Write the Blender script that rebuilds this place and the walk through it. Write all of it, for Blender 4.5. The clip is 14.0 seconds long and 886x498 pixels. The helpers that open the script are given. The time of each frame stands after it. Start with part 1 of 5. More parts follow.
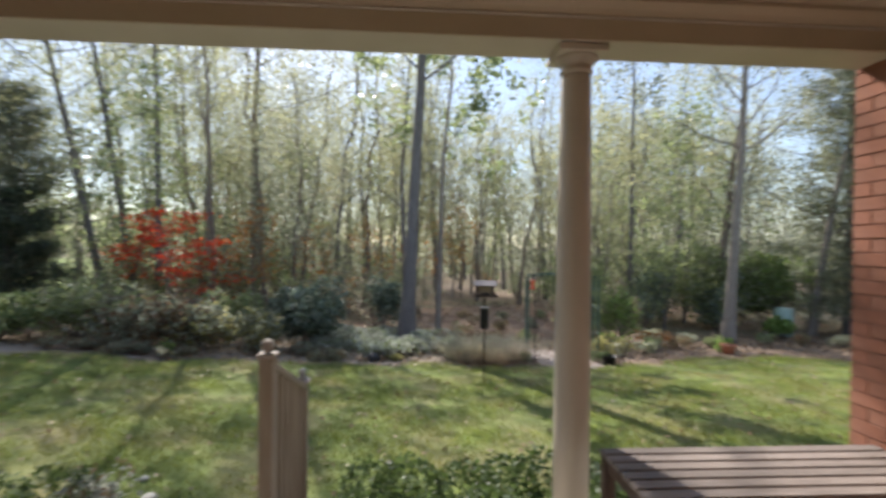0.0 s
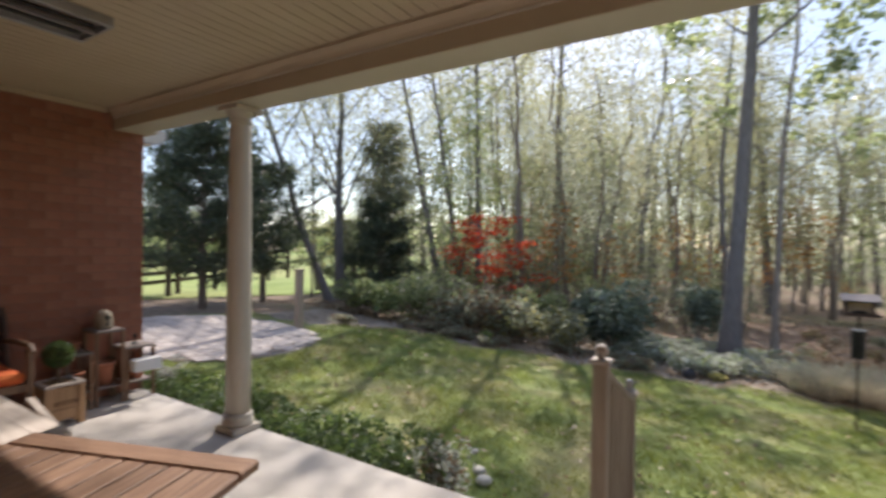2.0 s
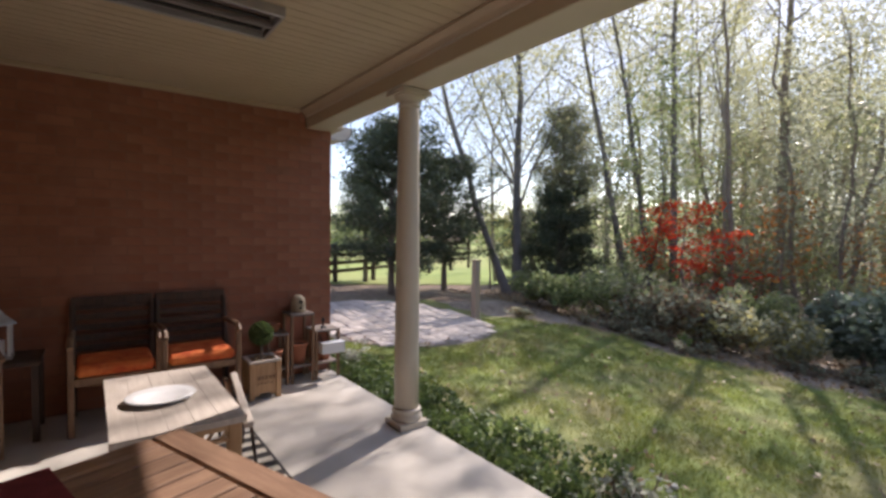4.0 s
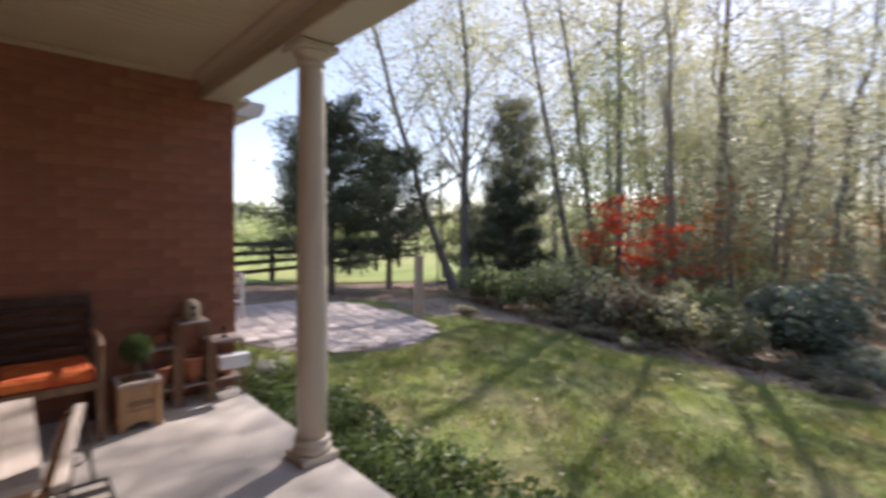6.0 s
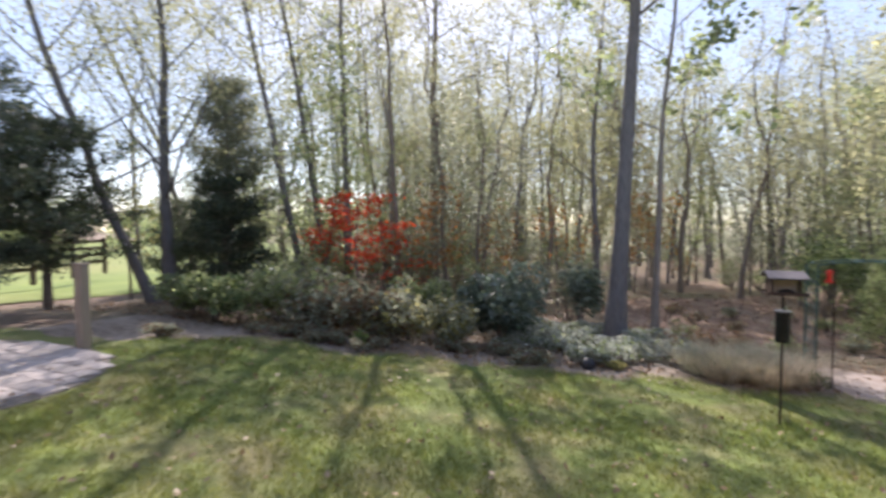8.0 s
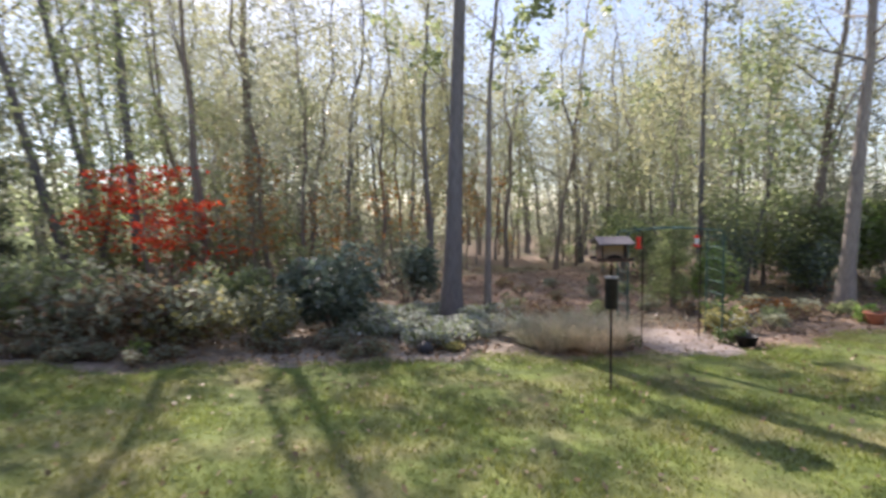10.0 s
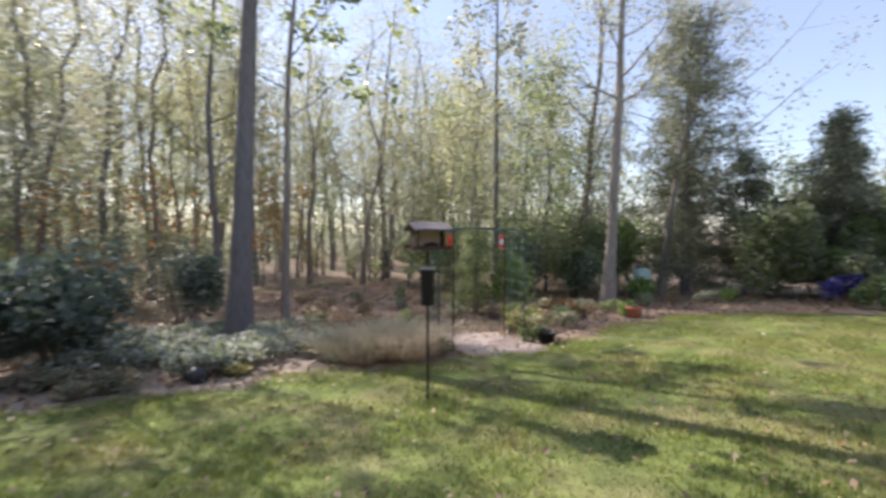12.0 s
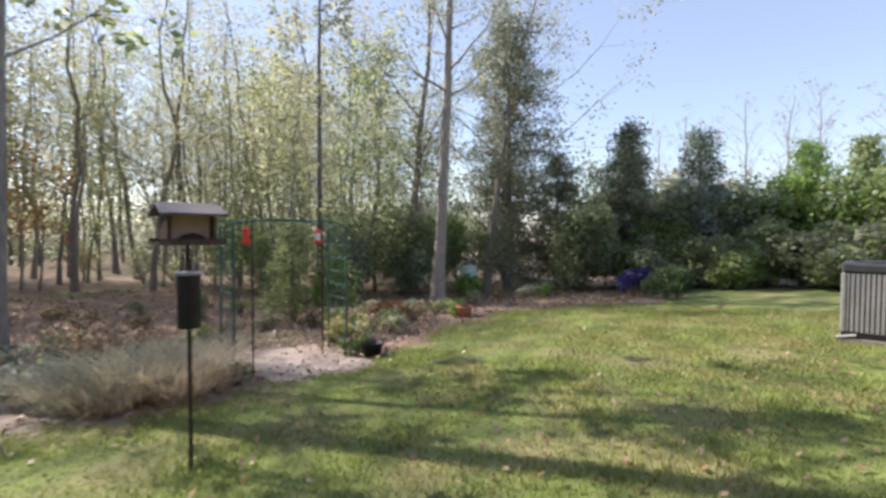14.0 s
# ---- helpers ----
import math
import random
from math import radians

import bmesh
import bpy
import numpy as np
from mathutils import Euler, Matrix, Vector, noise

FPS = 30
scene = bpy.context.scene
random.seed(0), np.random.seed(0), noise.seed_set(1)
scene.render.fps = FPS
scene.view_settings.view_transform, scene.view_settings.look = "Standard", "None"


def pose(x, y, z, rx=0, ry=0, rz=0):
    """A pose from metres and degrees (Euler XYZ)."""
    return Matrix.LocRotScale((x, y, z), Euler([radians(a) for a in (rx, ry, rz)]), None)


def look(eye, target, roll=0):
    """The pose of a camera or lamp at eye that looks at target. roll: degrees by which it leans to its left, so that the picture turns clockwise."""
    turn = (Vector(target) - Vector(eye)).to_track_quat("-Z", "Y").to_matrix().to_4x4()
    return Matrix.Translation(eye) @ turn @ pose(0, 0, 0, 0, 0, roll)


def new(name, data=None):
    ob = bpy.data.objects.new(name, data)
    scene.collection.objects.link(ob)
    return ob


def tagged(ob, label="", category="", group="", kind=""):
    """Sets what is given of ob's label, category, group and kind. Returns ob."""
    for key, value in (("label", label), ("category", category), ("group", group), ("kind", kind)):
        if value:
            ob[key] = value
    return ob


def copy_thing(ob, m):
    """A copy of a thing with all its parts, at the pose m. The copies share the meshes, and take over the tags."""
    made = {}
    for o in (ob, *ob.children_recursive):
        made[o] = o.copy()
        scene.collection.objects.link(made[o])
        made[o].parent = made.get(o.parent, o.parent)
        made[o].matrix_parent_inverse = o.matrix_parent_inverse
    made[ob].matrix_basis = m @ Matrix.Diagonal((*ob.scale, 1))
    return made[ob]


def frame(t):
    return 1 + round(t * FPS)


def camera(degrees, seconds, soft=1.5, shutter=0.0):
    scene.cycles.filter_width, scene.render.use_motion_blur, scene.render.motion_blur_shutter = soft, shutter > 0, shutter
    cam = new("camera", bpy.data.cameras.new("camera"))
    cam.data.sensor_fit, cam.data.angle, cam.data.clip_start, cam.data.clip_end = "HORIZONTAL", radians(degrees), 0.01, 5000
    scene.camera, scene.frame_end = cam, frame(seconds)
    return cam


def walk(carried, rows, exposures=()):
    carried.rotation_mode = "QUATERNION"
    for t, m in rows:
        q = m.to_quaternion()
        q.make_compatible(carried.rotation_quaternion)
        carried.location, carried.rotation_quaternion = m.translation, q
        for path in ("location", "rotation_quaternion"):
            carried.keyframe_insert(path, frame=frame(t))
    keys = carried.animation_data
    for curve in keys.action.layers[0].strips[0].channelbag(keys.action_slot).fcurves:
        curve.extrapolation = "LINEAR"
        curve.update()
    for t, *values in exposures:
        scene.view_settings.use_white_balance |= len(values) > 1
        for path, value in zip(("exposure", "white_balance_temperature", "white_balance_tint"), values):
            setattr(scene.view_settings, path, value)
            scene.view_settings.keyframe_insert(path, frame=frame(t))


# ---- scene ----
cam = camera(86.5, 14.0, 3.0, 0.7)
PATH = [
    (0, (0.091, 1.109, 1.405), (0.21, 3.105, 1.394), 0.7),
    (0.5, (0.025, 1.12, 1.387), (-0.148, 3.112, 1.378), 0.7),
    (1, (-0.01, 1.142, 1.397), (-0.508, 3.079, 1.383), 1.1),
    (1.5, (-0.047, 1.165, 1.394), (-0.836, 3.003, 1.381), 1.0),
    (2, (-0.096, 1.217, 1.392), (-1.144, 2.921, 1.372), 0.8),
    (2.5, (-0.15, 1.298, 1.4), (-1.415, 2.847, 1.359), 0.5),
    (3, (-0.222, 1.399, 1.392), (-1.674, 2.774, 1.35), 0.0),
    (5.5, (-0.594, 1.937, 1.348), (-2.231, 3.084, 1.275), 0.8),
    (6, (-0.681, 2.111, 1.336), (-2.152, 3.463, 1.258), 0.5),
    (6.5, (-0.752, 2.301, 1.336), (-2.015, 3.85, 1.263), 0.9),
    (7, (-0.843, 2.508, 1.317), (-1.856, 4.231, 1.257), 1.2),
    (7.5, (-0.894, 2.714, 1.294), (-1.663, 4.559, 1.237), 0.7),
    (8, (-0.991, 2.94, 1.294), (-1.537, 4.863, 1.215), -0.1),
    (10.3, (-0.962, 4.164, 1.073), (-0.716, 6.143, 0.915), -0.7),
    (10.5, (-0.956, 4.276, 1.033), (-0.629, 6.243, 0.875), -0.3),
    (11, (-0.876, 4.499, 0.92), (-0.374, 6.43, 0.784), -0.1),
    (11.5, (-0.793, 4.704, 0.819), (-0.104, 6.579, 0.717), -0.0),
    (12, (-0.7, 4.952, 0.706), (0.211, 6.731, 0.641), -0.1),
    (12.5, (-0.542, 5.193, 0.657), (0.573, 6.852, 0.606), -0.5),
    (13, (-0.357, 5.412, 0.646), (0.922, 6.948, 0.592), -0.4),
    (13.5, (-0.136, 5.638, 0.645), (1.268, 7.061, 0.588), 0.3),
    (14, (0.152, 5.858, 0.636), (1.624, 7.21, 0.566), 0.3),
]
walk(cam, [(t, look(eye, target, roll)) for t, eye, target, roll in PATH], [(0, 0.80, 6400, 12), (2, 0.88, 6500, 16), (3.2, 0.92, 6550, 18), (5.5, 0.86, 6550, 23), (8, 0.90, 6400, 21), (11, 0.92, 6450, 21), (14, 0.90, 6450, 18)])


# ---- light ----
SUN_AZ, SUN_EL = 20.5, 39.2          # degrees west of +y, above the horizon
sd = Vector((-math.sin(radians(SUN_AZ)) * math.cos(radians(SUN_EL)), math.cos(radians(SUN_AZ)) * math.cos(radians(SUN_EL)), math.sin(radians(SUN_EL))))
world = bpy.data.worlds.new("world")
scene.world = world
world.use_nodes = True
wn = world.node_tree.nodes
sky = wn.new("ShaderNodeTexSky")
sky.sky_type, sky.sun_disc = "NISHITA", False
sky.sun_elevation, sky.sun_rotation = radians(SUN_EL), radians(-SUN_AZ)
sky.air_density, sky.dust_density, sky.ozone_density = 1.0, 0.45, 1.3
sky_tint = wn.new("ShaderNodeMix")      # even pale tint added to whiten the sky and lift the fill light
sky_tint.data_type = "RGBA"
sky_tint.inputs["Factor"].default_value = 0.24
sky_tint.inputs["B"].default_value = (4.5, 5.0, 5.9, 1)
world.node_tree.links.new(sky.outputs[0], sky_tint.inputs["A"])
world.node_tree.links.new(sky_tint.outputs["Result"], wn["Background"].inputs[0])
wn["Background"].inputs[1].default_value = 0.12
sun_data = bpy.data.lights.new("sun", "SUN")
sun_data.energy, sun_data.angle, sun_data.color = 5.0, radians(0.55), (1.0, 0.93, 0.82)
sun = new("sun", sun_data)
sun.matrix_world = look(sd * 60, (0, 0, 0))

# ---- helpers of this scene ----
RNG = np.random.default_rng(7)


def clamp(v, lo, hi):
    return max(lo, min(hi, v))


def G(x, y):
    """Height of the garden's ground."""
    return -0.78 - 0.06 * (clamp(y, 3.5, 15) - 6) + 0.085 * clamp(-x - 1, 0, 8)


def Gv(x, y):
    return -0.78 - 0.06 * (np.clip(y, 3.5, 15) - 6) + 0.085 * np.clip(-x - 1, 0, 8)


def link_mesh(name, bm, material, bevel=0.0):
    if bevel:
        bmesh.ops.bevel(bm, geom=[e for e in bm.edges if len(e.link_faces) == 2 and e.calc_face_angle(0) > 0.6], offset=bevel, segments=1, affect="EDGES")
    me = bpy.data.meshes.new(name)
    bm.to_mesh(me)
    bm.free()
    me.materials.append(material)
    return me


def part(name, bm, material, parent=None, label="", smooth=False, bevel=0.0):
    """One mesh object out of a bmesh, under a thing or a part."""
    me = link_mesh(name, bm, material, bevel)
    if smooth:
        for p in me.polygons:
            p.use_smooth = True
    ob = new(name, me)
    ob.parent = parent
    return tagged(ob, label)


def thing(name, x, y, z, rz=0.0, label="", category="", group="", kind=""):
    ob = new(name)
    ob.empty_display_size = 0.1
    ob.matrix_basis = pose(x, y, z, 0, 0, rz)
    return tagged(ob, label, category, group, kind)


def box(bm, x0, y0, z0, x1, y1, z1, m=None):
    r = bmesh.ops.create_cube(bm, size=1)["verts"]
    t = Matrix.Translation(((x0 + x1) / 2, (y0 + y1) / 2, (z0 + z1) / 2)) @ Matrix.Diagonal((abs(x1 - x0), abs(y1 - y0), abs(z1 - z0), 1))
    bmesh.ops.transform(bm, matrix=(m @ t) if m else t, verts=r)
    return bm


def boxes(*args):
    bm = bmesh.new()
    for a in args:
        box(bm, *a)
    return bm


def rod(bm, p, q, r0, r1=None, n=10):
    """A round bar from p to q."""
    p, q = Vector(p), Vector(q)
    d = q - p
    m = Matrix.Translation((p + q) / 2) @ d.to_track_quat("Z", "Y").to_matrix().to_4x4()
    bmesh.ops.create_cone(bm, cap_ends=True, segments=n, radius1=r0, radius2=r0 if r1 is None else r1, depth=d.length, matrix=m)
    return bm


def rods(*args):
    bm = bmesh.new()
    for a in args:
        rod(bm, *a)
    return bm


def lathe(profile, n=24, bm=None, at=(0, 0, 0)):
    """A turned shape from rows of (radius, height)."""
    bm = bm or bmesh.new()
    rings = []
    for r, z in profile:
        rings.append([bm.verts.new((at[0] + r * math.cos(2 * math.pi * i / n), at[1] + r * math.sin(2 * math.pi * i / n), at[2] + z)) for i in range(n)])
    for a, b in zip(rings, rings[1:]):
        for i in range(n):
            bm.faces.new((a[i], a[(i + 1) % n], b[(i + 1) % n], b[i]))
    bm.faces.new(rings[0][::-1])
    bm.faces.new(rings[-1])
    return bm


def prism(outline, z0, z1, bm=None):
    """An upright slab over an outline of (x, y)."""
    bm = bm or bmesh.new()
    lo = [bm.verts.new((x, y, z0)) for x, y in outline]
    hi = [bm.verts.new((x, y, z1)) for x, y in outline]
    n = len(lo)
    bm.faces.new(lo[::-1])
    bm.faces.new(hi)
    for i in range(n):
        bm.faces.new((lo[i], lo[(i + 1) % n], hi[(i + 1) % n], hi[i]))
    return bm


def array_mesh(name, verts, faces, material, smooth=False):
    """A mesh from arrays: verts (n, 3), faces (m, k) with k corners each."""
    verts, faces = np.asarray(verts, np.float32), np.asarray(faces, np.int32)
    me = bpy.data.meshes.new(name)
    m, k = faces.shape
    me.vertices.add(len(verts))
    me.vertices.foreach_set("co", verts.ravel())
    me.loops.add(m * k)
    me.loops.foreach_set("vertex_index", faces.ravel())
    me.polygons.add(m)
    me.polygons.foreach_set("loop_start", np.arange(m, dtype=np.int32) * k)
    me.polygons.foreach_set("loop_total", np.full(m, k, np.int32))
    if smooth:
        me.polygons.foreach_set("use_smooth", np.ones(m, bool))
    me.update(calc_edges=True)
    me.validate()
    me.materials.append(material)
    return me


# ---- materials ----
def surface(name, c1, c2, scale=6.0, rough=0.7, bump=0.2, fine=60.0, metal=0.0, c3=None, big=0.8, stretch=(1, 1, 1), pieces=0.0, spec=0.4, translucent=0.0, trans_col=None, rand_col=None):
    """A procedural surface: grain between c1 and c2, large stains towards c3, fine bump; pieces: how far single pieces differ."""
    ma = bpy.data.materials.new(name)
    ma.use_nodes = True
    nt = ma.node_tree
    n, ln = nt.nodes, nt.links
    bsdf = n["Principled BSDF"]
    bsdf.inputs["Roughness"].default_value = rough
    bsdf.inputs["Metallic"].default_value = metal
    bsdf.inputs["Specular IOR Level"].default_value = spec
    co = n.new("ShaderNodeTexCoord")
    mp = n.new("ShaderNodeMapping")
    mp.inputs["Scale"].default_value = stretch
    ln.new(co.outputs["Object"], mp.inputs[0])

    def noise_tex(s, detail=4.0):
        t = n.new("ShaderNodeTexNoise")
        t.inputs["Scale"].default_value, t.inputs["Detail"].default_value = s, detail
        ln.new(mp.outputs[0], t.inputs["Vector"])
        return t

    def mix(a, b, f):
        m = n.new("ShaderNodeMix")
        m.data_type = "RGBA"
        for sock, v in ((m.inputs["A"], a), (m.inputs["B"], b), (m.inputs["Factor"], f)):
            if isinstance(v, bpy.types.NodeSocket):
                ln.new(v, sock)
            elif isinstance(v, tuple):
                sock.default_value = (*v, 1)
            else:
                sock.default_value = v
        return m.outputs["Result"]

    def contrast(sock, lo, hi, top=1.0):
        r = n.new("ShaderNodeMapRange")
        r.inputs["From Min"].default_value, r.inputs["From Max"].default_value, r.inputs["To Max"].default_value = lo, hi, top
        ln.new(sock, r.inputs["Value"])
        return r.outputs[0]

    g = noise_tex(scale)
    col = mix(c1, c2, contrast(g.outputs["Fac"], 0.35, 0.65))
    if c3:
        col = mix(col, c3, contrast(noise_tex(big, 3.0).outputs["Fac"], 0.45, 0.7, 0.8))
    if pieces:
        oi, ge, ad, fr = n.new("ShaderNodeObjectInfo"), n.new("ShaderNodeNewGeometry"), n.new("ShaderNodeMath"), n.new("ShaderNodeMath")
        ln.new(oi.outputs["Random"], ad.inputs[0])
        ln.new(ge.outputs["Random Per Island"], ad.inputs[1])
        ln.new(ad.outputs[0], fr.inputs[0])
        fr.operation = "FRACT"
        if rand_col:
            col = mix(col, rand_col, contrast(fr.outputs[0], 0.45, 1.0, 0.9))
        hs = n.new("ShaderNodeHueSaturation")
        ln.new(col, hs.inputs["Color"])
        v = n.new("ShaderNodeMapRange")
        v.inputs["To Min"].default_value, v.inputs["To Max"].default_value = 1 - pieces, 1 + pieces
        fr2, mu = n.new("ShaderNodeMath"), n.new("ShaderNodeMath")
        mu.operation, mu.inputs[1].default_value, fr2.operation = "MULTIPLY", 7.3, "FRACT"
        ln.new(fr.outputs[0], mu.inputs[0])
        ln.new(mu.outputs[0], fr2.inputs[0])
        ln.new(fr2.outputs[0], v.inputs["Value"])
        ln.new(v.outputs[0], hs.inputs["Value"])
        col = hs.outputs[0]
    ln.new(col, bsdf.inputs["Base Color"])
    if bump:
        b = n.new("ShaderNodeBump")
        b.inputs["Strength"].default_value, b.inputs["Distance"].default_value = bump, 0.01
        ln.new(noise_tex(fine, 3.0).outputs["Fac"], b.inputs["Height"])
        ln.new(b.outputs[0], bsdf.inputs["Normal"])
    if translucent:
        tr, mx = n.new("ShaderNodeBsdfTranslucent"), n.new("ShaderNodeMixShader")
        if trans_col:
            ln.new(mix(col, trans_col, 0.5), tr.inputs["Color"])
        else:
            ln.new(col, tr.inputs["Color"])
        mx.inputs[0].default_value = translucent
        ln.new(bsdf.outputs[0], mx.inputs[1])
        ln.new(tr.outputs[0], mx.inputs[2])
        ln.new(mx.outputs[0], n["Material Output"].inputs["Surface"])
    return ma


def leafmat(name, c1, c2, other=None, trans=0.55, glow=None, rough=0.5, scale=0.9, c3=None, big=0.8):
    return surface(name, c1, c2, scale=scale, rough=rough, bump=0.0, pieces=0.55, translucent=trans, trans_col=glow, rand_col=other, spec=0.5, c3=c3, big=big)


M_BRICK = surface("brick", (0.344, 0.144, 0.091), (0.293, 0.121, 0.078), 9, 0.88, 0.25, 120, c3=(0.363, 0.177, 0.121), big=1.5, pieces=0.10)
M_MORTAR = surface("mortar", (0.307, 0.153, 0.107), (0.260, 0.130, 0.091), 14, 0.95, 0.4, 150)
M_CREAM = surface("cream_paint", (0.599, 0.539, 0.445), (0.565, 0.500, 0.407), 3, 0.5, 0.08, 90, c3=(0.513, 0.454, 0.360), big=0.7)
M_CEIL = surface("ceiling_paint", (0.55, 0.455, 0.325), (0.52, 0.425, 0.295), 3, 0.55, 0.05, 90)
M_WHITE = surface("white_paint", (0.80, 0.79, 0.76), (0.72, 0.71, 0.68), 5, 0.5, 0.1, 90)
M_SLAB = surface("concrete", (0.561, 0.527, 0.484), (0.484, 0.451, 0.408), 3.5, 0.85, 0.25, 140, c3=(0.408, 0.374, 0.340), big=1.1)
M_PATIO = surface("patio_stone", (0.561, 0.501, 0.468), (0.476, 0.425, 0.391), 3.0, 0.9, 0.4, 60, c3=(0.408, 0.357, 0.332), big=0.9, pieces=0.14)
M_JOINT = surface("patio_joint", (0.24, 0.21, 0.18), (0.19, 0.17, 0.14), 8, 0.95, 0.4, 80)
M_TAN = surface("tan_wood", (0.398, 0.332, 0.260), (0.339, 0.278, 0.213), 6, 0.7, 0.25, 60, stretch=(6, 6, 0.7), pieces=0.10)
M_TEAK = surface("teak", (0.335, 0.205, 0.135), (0.225, 0.130, 0.085), 7, 0.55, 0.2, 70, stretch=(0.8, 9, 9), pieces=0.2)
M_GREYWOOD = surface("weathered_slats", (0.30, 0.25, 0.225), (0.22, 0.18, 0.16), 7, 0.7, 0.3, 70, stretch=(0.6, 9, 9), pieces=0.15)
M_PALEWOOD = surface("bleached_wood", (0.527, 0.468, 0.416), (0.459, 0.399, 0.353), 6, 0.65, 0.2, 70, stretch=(0.7, 7, 7), pieces=0.05)
M_PLANTER = surface("planter_wood", (0.50, 0.315, 0.175), (0.40, 0.24, 0.13), 6, 0.7, 0.25, 60, stretch=(6, 6, 0.7), pieces=0.10)
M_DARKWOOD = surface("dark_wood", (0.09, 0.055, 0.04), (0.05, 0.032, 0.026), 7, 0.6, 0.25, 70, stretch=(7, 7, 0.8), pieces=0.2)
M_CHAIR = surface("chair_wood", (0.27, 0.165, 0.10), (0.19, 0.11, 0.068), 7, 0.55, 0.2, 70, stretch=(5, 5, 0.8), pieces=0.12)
M_ORANGE = surface("orange_cloth", (0.80, 0.17, 0.045), (0.60, 0.09, 0.03), 22, 0.9, 0.35, 220, c3=(0.85, 0.28, 0.08), big=9)
M_MAROON = surface("maroon_cloth", (0.22, 0.035, 0.045), (0.17, 0.028, 0.035), 30, 0.95, 0.3, 300)
M_CERAMIC = surface("white_ceramic", (0.82, 0.82, 0.84), (0.78, 0.78, 0.80), 4, 0.25, 0.0, 50)
M_TERRA = surface("terracotta", (0.44, 0.175, 0.10), (0.35, 0.135, 0.08), 8, 0.85, 0.25, 80)
M_BLACK = surface("black_metal", (0.018, 0.018, 0.018), (0.03, 0.028, 0.027), 12, 0.45, 0.1, 90, metal=0.3)
M_RUST = surface("rusty_iron", (0.075, 0.05, 0.04), (0.045, 0.035, 0.03), 12, 0.7, 0.25, 90, metal=0.4)
M_GREENMETAL = surface("green_metal", (0.065, 0.14, 0.12), (0.045, 0.10, 0.085), 10, 0.5, 0.1, 90, metal=0.2)
M_GREYMETAL = surface("grey_metal", (0.42, 0.42, 0.43), (0.34, 0.34, 0.35), 5, 0.45, 0.12, 80, metal=0.5)
M_STEEL = surface("brushed_steel", (0.42, 0.39, 0.35), (0.34, 0.31, 0.28), 6, 0.35, 0.1, 90, metal=0.9, stretch=(12, 1, 12))
M_RED = surface("red_plastic", (0.85, 0.06, 0.03), (0.75, 0.045, 0.025), 8, 0.3, 0.0, 50)
M_SLATE = surface("grey_shingle", (0.165, 0.15, 0.16), (0.115, 0.105, 0.112), 9, 0.8, 0.3, 70)
M_SEEDBOX = surface("feeder_wood", (0.45, 0.38, 0.28), (0.36, 0.29, 0.21), 9, 0.8, 0.25, 80)
M_STONE = surface("pale_stone", (0.55, 0.53, 0.48), (0.42, 0.40, 0.36), 9, 0.9, 0.5, 50)
M_DARKSTONE = surface("dark_stone", (0.05, 0.05, 0.055), (0.03, 0.03, 0.032), 9, 0.5, 0.3, 50)
M_STRIPE_D = surface("stripe_dark", (0.03, 0.028, 0.03), (0.045, 0.04, 0.04), 60, 0.95, 0.3, 300)
M_STRIPE_L = surface("stripe_light", (0.62, 0.58, 0.50), (0.55, 0.50, 0.43), 60, 0.95, 0.3, 300)
M_SOIL = surface("potting_soil", (0.06, 0.04, 0.03), (0.035, 0.025, 0.02), 40, 0.95, 0.7, 120)
M_FLOOR = surface("leaf_litter", (0.28, 0.20, 0.145), (0.165, 0.12, 0.088), 5, 0.95, 0.9, 40, c3=(0.19, 0.185, 0.10), big=0.45)
M_MULCH = surface("mulch", (0.35, 0.285, 0.23), (0.17, 0.13, 0.105), 9, 0.95, 0.9, 50, c3=(0.42, 0.36, 0.30), big=1.2)
M_BED = surface("bed_soil", (0.24, 0.17, 0.125), (0.13, 0.095, 0.07), 7, 0.95, 0.9, 50, c3=(0.30, 0.22, 0.17), big=1.6)
# Light and dark greens also carry sun and shade patches; tan is dry grass.
M_LAWN = surface("lawn", (0.185, 0.235, 0.058), (0.09, 0.12, 0.033), 2.1, 0.9, 0.9, 70, c3=(0.25, 0.215, 0.11), big=1.1)
M_FIELD = surface("field_grass", (0.19, 0.25, 0.055), (0.14, 0.20, 0.04), 0.6, 0.95, 0.4, 12, c3=(0.27, 0.26, 0.10), big=0.08)
M_GRAVEL = surface("gravel", (0.43, 0.365, 0.325), (0.29, 0.235, 0.205), 30, 0.95, 0.8, 110, c3=(0.281, 0.212, 0.178), big=2.0)
# The lawn's sun-and-shade mottling is put into the blades' greens too.
M_BLADE = leafmat("grass_blade", (0.25, 0.31, 0.075), (0.12, 0.155, 0.042), (0.31, 0.28, 0.13), 0.45, (0.37, 0.45, 0.09), scale=2.1, c3=(0.31, 0.25, 0.12), big=1.1)
M_FALLEN = leafmat("fallen_leaf", (0.32, 0.21, 0.12), (0.22, 0.14, 0.08), (0.40, 0.31, 0.22), 0.25)
M_BARK = surface("bark_grey", (0.21, 0.195, 0.19), (0.14, 0.13, 0.128), 10, 0.95, 0.9, 45, stretch=(3, 3, 0.5), pieces=0.15)
M_BARK2 = surface("bark_brown", (0.27, 0.22, 0.18), (0.18, 0.145, 0.12), 10, 0.95, 0.9, 45, stretch=(3, 3, 0.5), pieces=0.2)
M_BARK3 = surface("bark_pale", (0.33, 0.29, 0.25), (0.22, 0.19, 0.17), 8, 0.95, 0.8, 40, stretch=(3, 3, 0.6), pieces=0.2)
